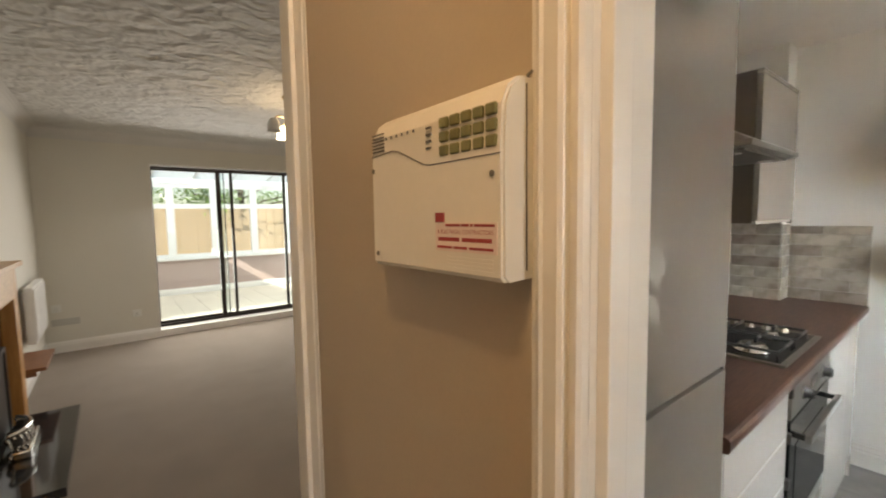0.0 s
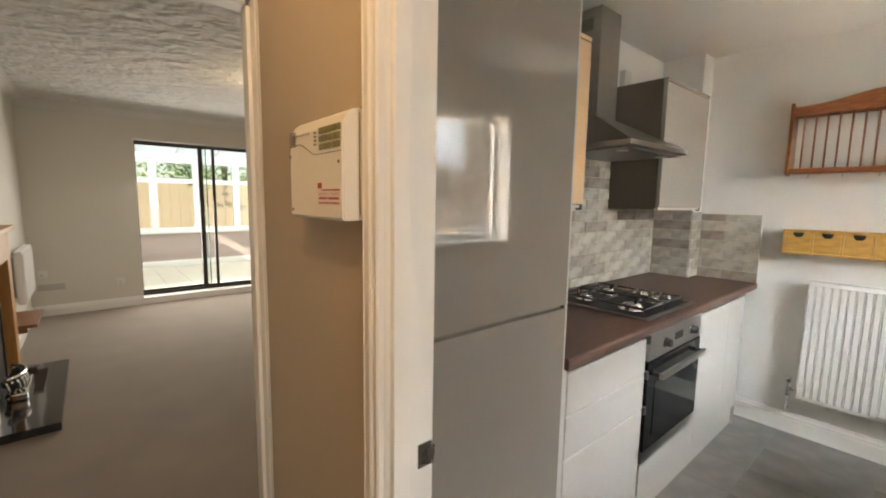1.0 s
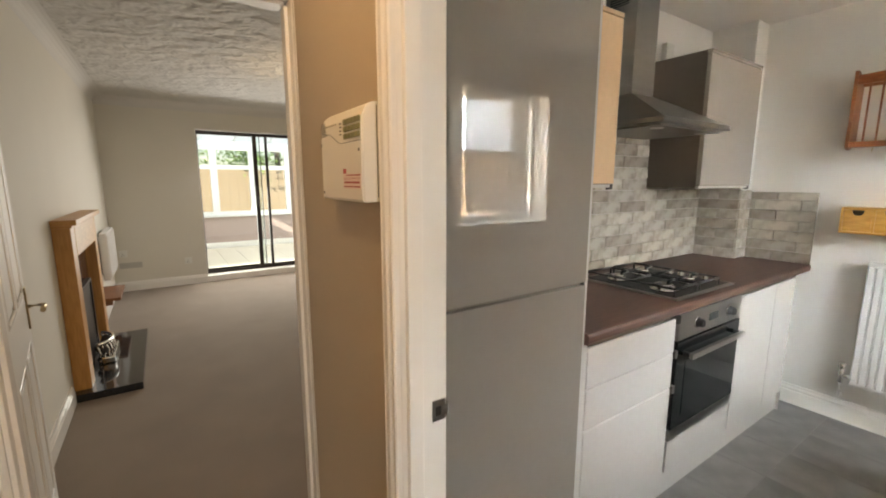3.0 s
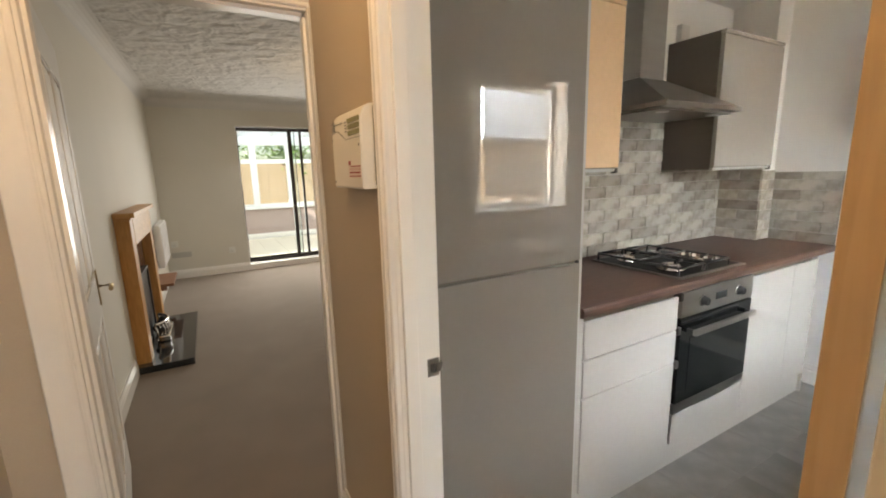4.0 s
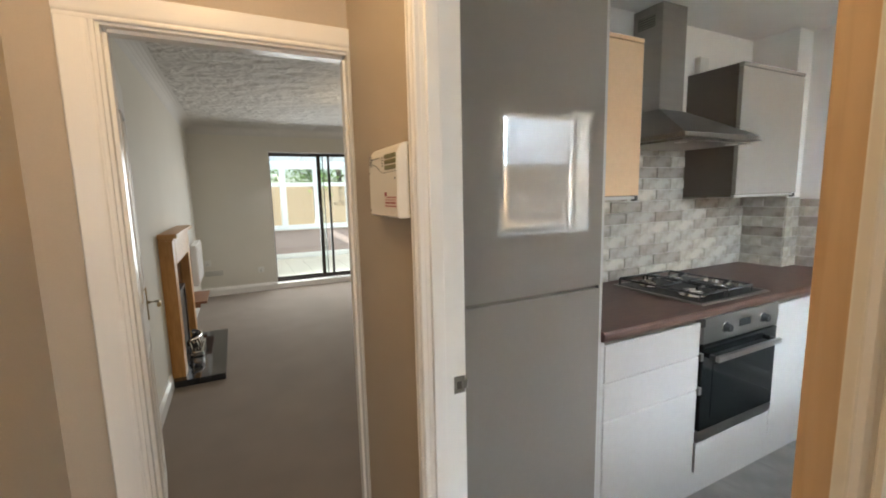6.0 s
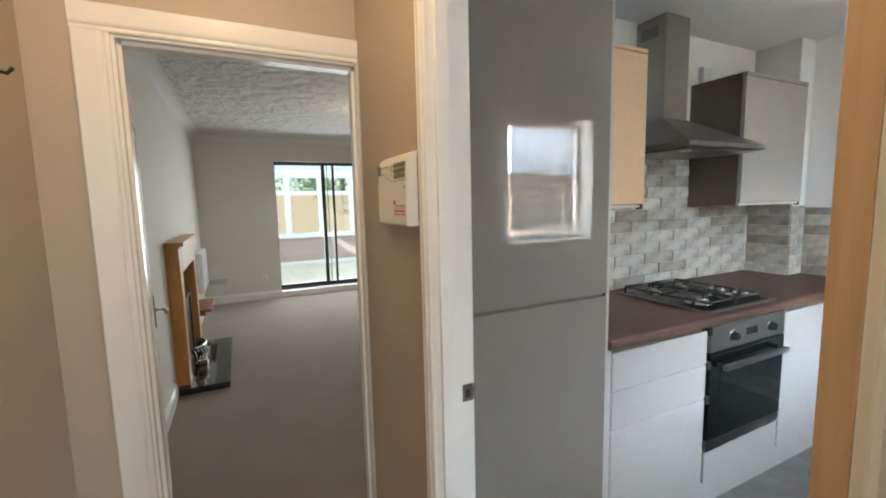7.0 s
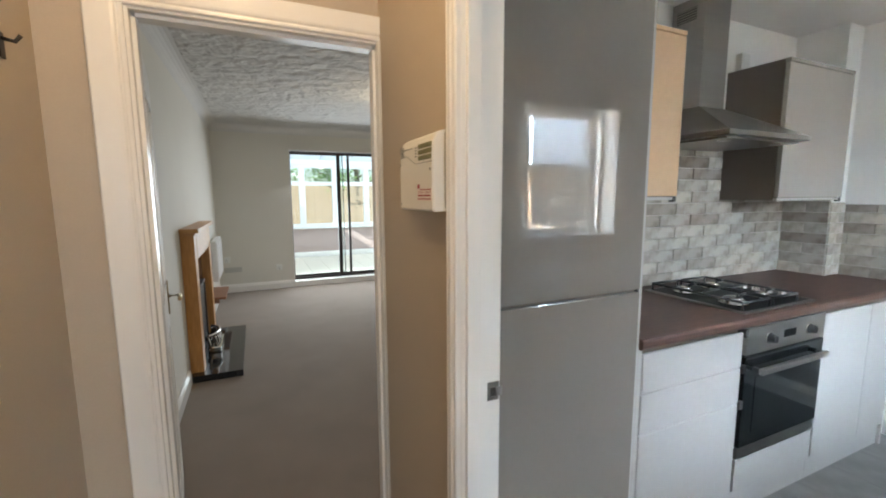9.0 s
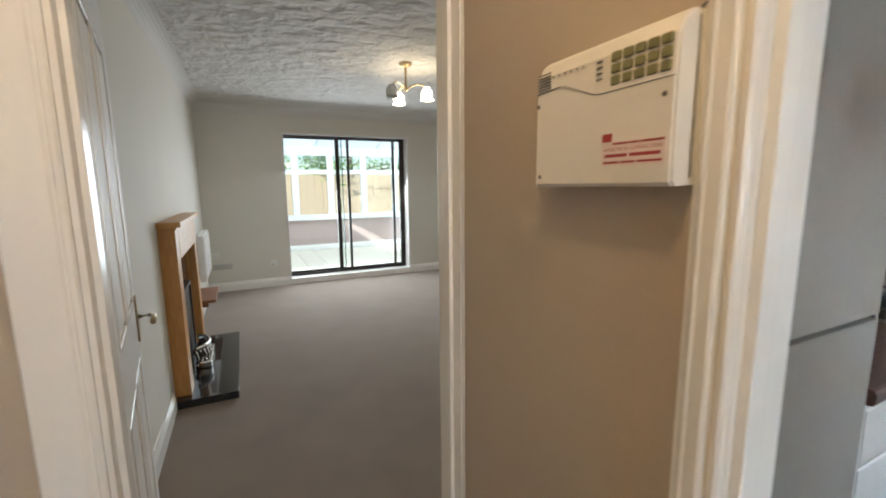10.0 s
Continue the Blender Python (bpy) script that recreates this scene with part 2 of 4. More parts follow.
def a_box(x0, x1, y0, y1, z0, z1, bevel=0.0, segments=2):
    return box(bmesh.new(), x0, x1, y0, y1, z0, z1, bevel, segments)


def rod(bm, a, b, r, n=12, r2=None, caps=True):
    """Adds a round bar from a to b."""
    a, b = Vector(a), Vector(b)
    q = (b - a).to_track_quat("Z", "Y").to_matrix()
    r2 = r if r2 is None else r2
    ring = [[bm.verts.new(p + q @ Vector((math.cos(k * math.tau / n) * s, math.sin(k * math.tau / n) * s, 0))) for k in range(n)] for p, s in ((a, r), (b, r2))]
    for k in range(n):
        f = bm.faces.new((ring[0][k], ring[0][(k + 1) % n], ring[1][(k + 1) % n], ring[1][k]))
        f.smooth = True
    if caps:
        bm.faces.new(ring[0][::-1])
        bm.faces.new(ring[1])
    return bm


def tube(bm, points, r, n=8):
    """Adds a bent bar through points."""
    pts = [Vector(p) for p in points]
    rings = []
    for i, p in enumerate(pts):
        d = (pts[min(i + 1, len(pts) - 1)] - pts[max(i - 1, 0)]).normalized()
        q = d.to_track_quat("Z", "Y").to_matrix()
        rings.append([bm.verts.new(p + q @ Vector((math.cos(k * math.tau / n) * r, math.sin(k * math.tau / n) * r, 0))) for k in range(n)])
    for a, b in zip(rings, rings[1:]):
        off = min(range(n), key=lambda o: (b[o].co - a[0].co).length)
        for k in range(n):
            bm.faces.new((a[k], a[(k + 1) % n], b[(k + 1 + off) % n], b[(k + off) % n])).smooth = True
    bm.faces.new(rings[0][::-1])
    bm.faces.new(rings[-1])
    return bm


def lathe(bm, profile, centre, n=24, axis="z"):
    """Turns a profile of (radius, height) round an upright axis at centre."""
    c = Vector(centre)
    turn = {"z": Matrix.Identity(3), "y": Matrix.Rotation(radians(90), 3, "X"), "x": Matrix.Rotation(radians(-90), 3, "Y")}[axis]
    rings = [[bm.verts.new(c + turn @ Vector((r * math.cos(k * math.tau / n), r * math.sin(k * math.tau / n), h))) for k in range(n)] for r, h in profile]
    for a, b in zip(rings, rings[1:]):
        for k in range(n):
            bm.faces.new((a[k], a[(k + 1) % n], b[(k + 1) % n], b[k])).smooth = True
    bm.faces.new(rings[0][::-1])
    bm.faces.new(rings[-1])
    return bm


def sweep(bm, outline, axis, lo, hi):
    """Extrudes a closed outline of 2D points along an axis: x takes (y, z), y takes (x, z), z takes (x, y)."""
    place = {"x": lambda p, s: (s, p[0], p[1]), "y": lambda p, s: (p[0], s, p[1]), "z": lambda p, s: (p[0], p[1], s)}[axis]
    a, b = ([bm.verts.new(place(p, s)) for p in outline] for s in (lo, hi))
    k = len(outline)
    for i in range(k):
        bm.faces.new((a[i], a[(i + 1) % k], b[(i + 1) % k], b[i]))
    bm.faces.new(a[::-1])
    bm.faces.new(b)
    bmesh.ops.recalc_face_normals(bm, faces=bm.faces[:])
    return bm


def mesh_of(name, bm, mat):
    bmesh.ops.recalc_face_normals(bm, faces=bm.faces[:])
    data = bpy.data.meshes.new(name)
    bm.to_mesh(data)
    bm.free()
    data.materials.append(mat)
    return data


def part(name, bm, mat, parent=None, label=""):
    """Links a bmesh, in world places, as one mesh under a thing or a part."""
    ob = new(name, mesh_of(name, bm, M[mat]))
    if parent is not None:
        ob.parent = parent
        ob.matrix_parent_inverse = parent.matrix_basis.inverted() if parent.type == "EMPTY" else Matrix.Identity(4)
    if label:
        ob["label"] = label
    return ob


def thing(name, at, label, category, group="", kind=""):
    ob = new(name)
    ob.empty_display_size = 0.1
    ob.matrix_basis = Matrix.Translation(at)
    return tagged(ob, label, category, group, kind)


def structure(name, bm, mat, label, category):
    return tagged(part(name, bm, mat), label, category, kind="structure")


def pierced(bm, axis, lo, hi, a0, a1, z0, z1, holes=()):
    """A wall of boxes with openings (a0, a1, z0, z1); axis is the one across its thickness."""
    def put(p, q, r, s):
        if q - p > 1e-5 and s - r > 1e-5:
            box(bm, lo, hi, p, q, r, s) if axis == "x" else box(bm, p, q, lo, hi, r, s)
    at = a0
    for h0, h1, b, t in sorted(holes):
        put(at, h0, z0, z1)
        put(h0, h1, z0, b)
        put(h0, h1, t, z1)
        at = h1
    put(at, a1, z0, z1)
    return bm


# ---- structure ----
KX = 2.90          # kitchen end wall
KY = 1.06          # kitchen back wall
KS = -1.12         # kitchen window wall
LY = 6.31          # living room far wall
WX = -0.965        # long wall of hall and living room
AY = 0.985         # hall face of the wall with the living room door

structure("wall_hall_kitchen", pierced(bmesh.new(), "x", 0.0, 0.112, -3.0, AY, 0, 2.44, [(-0.522, 0.341, 0, 2.0)]), "hall_paint", "beige painted hall wall with the kitchen doorway", "wall")
structure("wall_hall_living", pierced(bmesh.new(), "y", AY, 1.10, WX, 0.112, 0, 2.44, [(-0.763, 0.008, 0, 1.975)]), "hall_paint", "beige painted end wall with the living room doorway", "wall")
structure("wall_hall_side", a_box(WX - 0.12, WX, -3.0, AY, 0, 2.44), "hall_paint", "beige painted side wall of the hall", "wall")
structure("wall_hall_end", pierced(bmesh.new(), "y", -3.12, -3.0, WX - 0.12, 0.112, 0, 2.44, [(-0.76, -0.20, 1.0, 2.0)]), "hall_paint", "beige painted wall closing the hall, with an assumed glazed light", "wall")
structure("wall_chimney_side", a_box(WX - 0.12, WX, AY, LY + 0.25, 0, 2.46), "living_paint", "pale grey-green painted wall behind the fireplace", "wall")
structure("wall_living_far", pierced(bmesh.new(), "y", LY, LY + 0.25, WX, KX + 0.12, 0, 2.46, [(0.072, 1.905, 0.0, 2.13)]), "living_paint", "pale grey-green far wall with the patio door", "wall")
structure("wall_living_side", a_box(KX, KX + 0.12, 1.165, LY, 0, 2.46), "living_paint", "pale grey-green painted living room side wall", "wall")
structure("wall_kitchen_back", a_box(0.112, KX, KY, 1.165, 0, 2.46), "kitchen_paint", "white painted wall behind the hob", "wall")
structure("wall_kitchen_end", a_box(KX, KX + 0.12, KS - 0.25, 1.165, 0, 2.46), "kitchen_paint", "white painted kitchen end wall with soft window light", "wall")
structure("wall_kitchen_window", pierced(bmesh.new(), "y", KS - 0.25, KS, 0.112, KX, 0, 2.46, [(1.31, 2.26, 1.10, 2.075)]), "kitchen_paint", "white painted wall with the kitchen window", "wall")
structure("pipe_boxing", a_box(2.74, KX, 0.80, KY, 0.905, 2.39), "kitchen_paint", "white painted boxed-in pipe corner", "boxing")
structure("ceiling_hall", a_box(WX, 0.0, -3.0, AY, 2.40, 2.46), "ceiling_paint", "white painted hall ceiling", "ceiling")
structure("ceiling_kitchen", a_box(0.112, KX, KS, KY, 2.39, 2.46), "ceiling_paint", "white painted kitchen ceiling", "ceiling")
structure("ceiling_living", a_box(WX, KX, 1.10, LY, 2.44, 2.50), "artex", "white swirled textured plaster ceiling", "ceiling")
structure("floor_hall", a_box(WX, 0.056, -3.0, 1.04, -0.06, 0.0), "carpet", "beige carpet in the hall", "floor")
structure("floor_living", a_box(WX, KX, 1.04, LY, -0.06, 0.0), "carpet", "beige-grey fitted carpet", "floor")
structure("floor_kitchen", a_box(0.056, KX, KS, KY, -0.06, -0.003), "vinyl_joint", "dark joint bed of the grey vinyl tiles", "floor")

# coving along the living room ceiling
cv = bmesh.new()
quarter = [(0.10 * (1 - math.cos(k * math.pi / 12)), 0.10 * (1 - math.sin(k * math.pi / 12))) for k in range(7)]
sweep(cv, [(LY - a, 2.44 - b) for a, b in ((0, 0), *[(q[0], q[1]) for q in quarter])], "x", WX, KX)
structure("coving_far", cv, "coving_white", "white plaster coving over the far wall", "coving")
cv = bmesh.new()
sweep(cv, [(WX + a, 2.44 - b) for a, b in ((0, 0), *[(q[0], q[1]) for q in quarter])], "y", 1.10, LY - 0.10)
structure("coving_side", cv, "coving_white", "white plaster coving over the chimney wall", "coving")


def skirting(name, axis, wall, side, lo, hi, height=0.125, label="white gloss moulded skirting board"):
    """side is +1 or -1, the way that the board stands off its wall."""
    t = 0.018 * side
    out = [(wall, 0.0), (wall + t, 0.0), (wall + t, height * 0.66), (wall + t * 0.75, height * 0.74), (wall + t * 0.85, height * 0.80), (wall + t * 0.45, height * 0.93), (wall + t * 0.4, height), (wall, height)]
    return structure(name, sweep(bmesh.new(), out, axis, lo, hi), "gloss_white", label, "skirting")


skirting("baseboard_chimney", "y", WX, 1, 1.10, 2.998)
skirting("baseboard_chimney_far", "y", WX, 1, 4.287, LY)
skirting("baseboard_far", "x", LY, -1, WX + 0.018, 0.072)
skirting("baseboard_far_end", "x", LY, -1, 1.905, KX)
skirting("baseboard_kitchen", "y", KX, -1, KS, 0.50)
skirting("baseboard_hall", "y", 0.0, -1, 0.390, AY)
skirting("baseboard_hall_side", "y", WX, 1, -3.0, AY)


BROAD = [(0, 0), (0, 0.010), (0.04, 0.013), (0.12, 0.013), (0.15, 0.0105), (0.19, 0.0105), (0.24, 0.0150), (0.32, 0.0172), (0.60, 0.0190), (0.95, 0.0205), (1.0, 0.016), (1.0, 0)]


def casing(bm, axis, face, side, inner, outer, z_top, prof=None):
    """Upright moulded architrave: ogee profile between inner and outer, standing off face."""
    w = outer - inner
    prof = prof or [(0, 0), (0, 0.012), (0.06, 0.016), (0.22, 0.016), (0.27, 0.008), (0.33, 0.008), (0.40, 0.013), (0.58, 0.016), (0.64, 0.012), (0.70, 0.019), (0.78, 0.023), (0.92, 0.023), (1.0, 0.017), (1.0, 0)]
    if axis == "x":
        pts = [(face + side * d, inner + u * w) for u, d in prof]
    else:
        pts = [(inner + u * w, face + side * d) for u, d in prof]
    return sweep(bm, pts, "z", 0.0, z_top)


def head_casing(bm, axis, face, side, z_in, z_out, lo, hi, prof=None):
    w = z_out - z_in
    prof = prof or [(0, 0), (0, 0.012), (0.06, 0.016), (0.22, 0.016), (0.27, 0.008), (0.33, 0.008), (0.40, 0.013), (0.58, 0.016), (0.64, 0.012), (0.70, 0.019), (0.78, 0.023), (0.92, 0.023), (1.0, 0.017), (1.0, 0)]
    return sweep(bm, [(face + side * d, z_in + u * w) for u, d in prof], "y" if axis == "x" else "x", lo, hi)


TAPER = [(0, 0), (0, 0.011), (0.05, 0.015), (0.13, 0.015), (0.17, 0.010), (0.22, 0.010), (0.27, 0.016), (0.34, 0.0185), (0.60, 0.0165), (0.66, 0.018), (0.71, 0.016), (0.78, 0.008), (0.90, 0.003), (1.0, 0.001), (1.0, 0)]

# kitchen doorway
kd = thing("door_frame_kitchen", (0.056, -0.07, 0), "white gloss painted kitchen door frame with moulded architrave", "door frame", kind="structure")
part("architrave", casing(bmesh.new(), "x", 0.0, -1, 0.3245, 0.389, 1.99, TAPER), "gloss_white", kd)
part("architrave", casing(bmesh.new(), "x", 0.0, -1, -0.510, -0.576, 1.99, TAPER), "gloss_white", kd)
part("architrave", head_casing(bmesh.new(), "x", 0.0, -1, 1.99, 2.055, -0.576, 0.389, TAPER), "gloss_white", kd)
part("lining", a_box(0.0, 0.113, 0.324, 0.341, 0, 1.985, 0.002), "gloss_white", kd)
part("lining", a_box(0.0, 0.113, -0.522, -0.505, 0, 1.985, 0.002), "gloss_white", kd)
part("lining", a_box(0.0, 0.113, -0.505, 0.324, 1.982, 2.0), "gloss_white", kd)
part("door_stop", a_box(0.012, 0.047, 0.311, 0.324, 0, 1.97, 0.002), "gloss_white", kd)
part("door_stop", a_box(0.012, 0.047, -0.505, -0.493, 0, 1.97, 0.002), "gloss_white", kd)
plate = bmesh.new()
box(plate, 0.076, 0.108, 0.3215, 0.3245, 0.890, 0.900)
box(plate, 0.076, 0.108, 0.3215, 0.3245, 0.924, 0.939)
box(plate, 0.076, 0.083, 0.3215, 0.3245, 0.900, 0.924)
box(plate, 0.099, 0.118, 0.3205, 0.3245, 0.900, 0.924)
sp = part("strike_plate", plate, "steel", kd, "small metal latch strike plate")
part("keep_hole", a_box(0.083, 0.099, 0.3235, 0.3243, 0.900, 0.924), "shadow_gap", sp)

# living room doorway
# unseen glazed light, assumed so that the added hall daylight has an opening
hw = thing("window_assumed", (-0.48, -3.06, 1.0), "unseen glazed light, assumed at the hall end to let added daylight in", "window", kind="structure")
for x0, x1, z0, z1 in ((-0.759, -0.72, 1.001, 1.999), (-0.24, -0.201, 1.001, 1.999), (-0.72, -0.24, 1.001, 1.04), (-0.72, -0.24, 1.96, 1.999)):
    part("window_frame", a_box(x0, x1, -3.09, -3.03, z0, z1, 0.003), "upvc", hw)
part("pane", a_box(-0.72, -0.24, -3.063, -3.057, 1.04, 1.96), "glass", hw).visible_shadow = False

ld = thing("door_frame_living", (-0.385, 1.04, 0), "white gloss painted living room door frame with moulded architrave", "door frame", kind="structure")
part("architrave", casing(bmesh.new(), "y", AY, -1, -0.755, -0.848, 1.965, BROAD), "gloss_white", ld)
part("architrave", casing(bmesh.new(), "y", AY, -1, -0.009, -0.0005, 1.965), "gloss_white", ld)
part("architrave", head_casing(bmesh.new(), "y", AY, -1, 1.965, 2.045, -0.848, -0.0005, BROAD), "gloss_white", ld)
part("lining", a_box(-0.763, -0.745, AY, 1.10, 0, 1.975, 0.002), "gloss_white", ld)
part("lining", a_box(-0.008, 0.008, AY, 1.10, 0, 1.975, 0.002), "gloss_white", ld)
part("lining", a_box(-0.745, -0.008, AY, 1.10, 1.957, 1.975), "gloss_white", ld)
part("door_stop", a_box(-0.745, -0.733, 1.012, 1.050, 0, 1.945, 0.002), "gloss_white", ld)
part("door_stop", a_box(-0.019, -0.008, 1.012, 1.050, 0, 1.945, 0.002), "gloss_white", ld)
part("door_stop", a_box(-0.733, -0.019, 1.012, 1.050, 1.945, 1.957), "gloss_white", ld)

# kitchen door, swung open against the window side
dk = thing("door_3", (0.113, -0.46, 0), "white kitchen door standing wide open, its hinge edge bare wood", "door", kind="structure")
TK = pose(0.114, -0.460, 0.0, 0, 0, -4.0)
KW, KH, KT = 0.718, 1.965, 0.035


def hung(bm):
    bmesh.ops.transform(bm, matrix=TK, verts=bm.verts[:])
    return bm


part("leaf", hung(a_box(0.002, KW, 0.0, KT, 0.008, KH, 0.002)), "door_white", dk)
part("hinge_edge", hung(a_box(-0.001, 0.002, 0.001, KT - 0.001, 0.009, KH - 0.001)), "bare_edge", dk, "bare wooden hinge edge")
for a, b, c, d in ((0.10, 0.333, 0.20, 0.82), (0.385, 0.618, 0.20, 0.82), (0.10, 0.333, 1.00, 1.82), (0.385, 0.618, 1.00, 1.82)):
    for y0, y1 in ((-0.004, -0.0002), (KT + 0.0002, KT + 0.004)):
        part("door_panel", hung(a_box(a, b, y0, y1, c, d, 0.0015)), "door_white", dk)
for z in (0.20, 1.70):
    part("hinge", hung(rod(bmesh.new(), (-0.002, -0.006, z), (-0.002, -0.006, z + 0.09), 0.006, 10)), "brass", dk)

# ---- kitchen ----
TOP = 0.912
fr = thing("fridge_freezer_unit", (0.45, 0.75, 0), "tall gloss cashmere-grey integrated fridge housing beside the doorway", "cabinet")
part("body", a_box(0.15, 0.744, 0.470, KY, 0.0, 2.14), "carcass_shaded", fr)
part("end_panel", a_box(0.746, 0.764, 0.452, KY, 0.0, 2.15, 0.001), "unit_satin", fr)
up = part("upper_door", a_box(0.152, 0.744, 0.444, 0.466, 1.094, 2.15, 0.002), "unit_gloss_shaded", fr, "high-gloss grey upper door mirroring the window")
part("lower_door", a_box(0.152, 0.744, 0.444, 0.466, 0.12, 1.083, 0.002), "unit_gloss_shaded", fr)
ch = part("handle_channel", a_box(0.152, 0.738, 0.462, 0.470, 1.070, 1.098), "carcass_shaded", fr)
part("end_cap", a_box(0.738, 0.7445, 0.448, 0.470, 1.066, 1.100), "shadow_gap", ch)
part("plinth", a_box(0.152, 0.744, 0.470, 0.485, 0.0, 0.118), "unit_satin", fr)


def pull_front(bm, x0, x1, z0, z1, y=0.455, t=0.02):
    """A slab front whose top edge is cut back as a finger pull."""
    return sweep(bm, [(y, z0), (y, z1 - 0.003), (y + 0.002, z1), (y + 0.010, z1), (y + 0.014, z1 - 0.018), (y + t, z1 - 0.018), (y + t, z0)], "x", x0, x1)


dr = thing("drawer_unit", (1.08, 0.75, 0), "matt cashmere base unit with three handleless drawers", "cabinet")
part("body", a_box(0.768, 1.386, 0.480, KY - 0.004, 0.118, 0.870), "carcass_shaded", dr)
for z0, z1 in ((0.699, 0.848), (0.540, 0.693), (0.125, 0.534)):
    d = part("drawer", pull_front(bmesh.new(), 0.7935, 1.3685, z0, z1), "unit_satin", dr)
    part("end_cap", a_box(1.3690, 1.3885, 0.445, 0.478, z1 - 0.020, z1 + 0.014), "shadow_gap", d, "dark end cap of the finger pull")
part("side_panel", a_box(0.768, 0.786, 0.455, 0.480, 0.0, 0.870), "unit_satin", dr)
part("plinth", a_box(0.786, 1.386, 0.470, 0.485, 0.0, 0.118), "unit_satin", dr)

ov = thing("built_in_oven", (1.69, 0.75, 0.275), "stainless steel and black glass built-in oven", "oven")
part("body", a_box(1.392, 1.986, 0.475, 1.0, 0.280, 0.862), "black_enamel", ov)
cp = part("control_panel", a_box(1.390, 1.988, 0.450, 0.475, 0.745, 0.862, 0.003), "steel", ov, "brushed steel control panel")
part("display", a_box(1.655, 1.745, 0.4485, 0.4500, 0.788, 0.822), "black_glass", cp)
for x in (1.545, 1.850):
    kn = bmesh.new()
    lathe(kn, [(0.024, 0.0), (0.024, 0.006), (0.019, 0.008), (0.018, 0.026), (0.014, 0.029)], (x, 0.450, 0.803), 24, "y")
    box(kn, x - 0.003, x + 0.003, 0.418, 0.424, 0.789, 0.817)
    part("knob", kn, "black_plastic", cp, "black and chrome turning knob")
    part("collar", lathe(bmesh.new(), [(0.027, 0.0), (0.027, 0.004), (0.024, 0.005)], (x, 0.4505, 0.803), 24, "y"), "chrome", cp)
od = part("door", a_box(1.390, 1.988, 0.450, 0.474, 0.330, 0.737, 0.003), "black_glass", ov, "black glass oven door")
part("window", a_box(1.470, 1.908, 0.4485, 0.4500, 0.385, 0.640, 0.0006), "black_glass", od)
hb = bmesh.new()
box(hb, 1.432, 1.946, 0.402, 0.420, 0.668, 0.694, 0.004)
part("handle", hb, "steel", od, "flat steel bar handle")
for x in (1.440, 1.928):
    part("handle_post", a_box(x, x + 0.012, 0.418, 0.450, 0.672, 0.690), "black_plastic", od)
part("base_trim", a_box(1.390, 1.988, 0.452, 0.474, 0.276, 0.327, 0.002), "steel", ov)
oh = thing("oven_housing", (1.69, 0.75, 0), "matt cashmere panel under the oven", "cabinet")
part("filler_panel", a_box(1.390, 1.988, 0.457, 0.475, 0.122, 0.271, 0.001), "unit_satin", oh)
part("plinth", a_box(1.386, 1.990, 0.470, 0.485, 0.0, 0.118), "unit_satin", oh)

ru = thing("base_unit", (2.35, 0.75, 0), "matt cashmere handleless base cupboard beside the oven", "cabinet")
part("body", a_box(1.992, 2.735, 0.480, KY - 0.004, 0.118, 0.870), "carcass_shaded", ru)
part("door", pull_front(bmesh.new(), 1.996, 2.445, 0.125, 0.846), "unit_satin", ru)
part("door", pull_front(bmesh.new(), 2.449, 2.718, 0.125, 0.846), "unit_satin", ru)
part("end_panel", a_box(2.720, 2.738, 0.455, KY - 0.004, 0.0, 0.870, 0.001), "unit_satin", ru)
part("plinth", a_box(1.992, 2.720, 0.470, 0.485, 0.0, 0.118), "unit_satin", ru)

wt = bmesh.new()
sweep(wt, [(KY - 0.001, TOP), (0.446, TOP), (0.438, TOP - 0.003), (0.435, TOP - 0.011), (0.435, 0.880), (0.439, 0.873), (0.446, 0.8715), (KY - 0.001, 0.8715)], "x", 0.7655, KX - 0.001)
tagged(part("worktop", wt, "worktop"), "dark brown wood-effect laminate worktop over the base units", "worktop")

# gas hob
hob = thing("gas_hob", (1.67, 0.73, TOP), "stainless steel four-burner gas hob with black pan supports", "hob")
HX0, HX1, HY0, HY1 = 1.405, 1.945, 0.473, 0.975
part("tray", a_box(HX0, HX1, HY0, HY1, TOP + 0.0005, TOP + 0.009, 0.003), "steel", hob)
part("well", a_box(HX0 + 0.02, HX1 - 0.02, HY0 + 0.02, HY1 - 0.02, TOP + 0.009, TOP + 0.0105), "hob_plate", hob, "dark grey burner plate")
for bx, by, r in ((1.525, 0.60, 0.048), (1.525, 0.84, 0.037), (1.745, 0.60, 0.030), (1.745, 0.84, 0.037)):
    bu = part("burner", lathe(bmesh.new(), [(r * 1.25, 0), (r * 1.25, 0.006), (r, 0.008), (r, 0.018), (r * 0.9, 0.020)], (bx, by, TOP + 0.0105), 24), "chrome", hob, "polished burner ring")
    part("burner_cap", lathe(bmesh.new(), [(r * 0.86, 0), (r * 0.86, 0.006), (r * 0.7, 0.009)], (bx, by, TOP + 0.0305), 24), "chrome", bu)
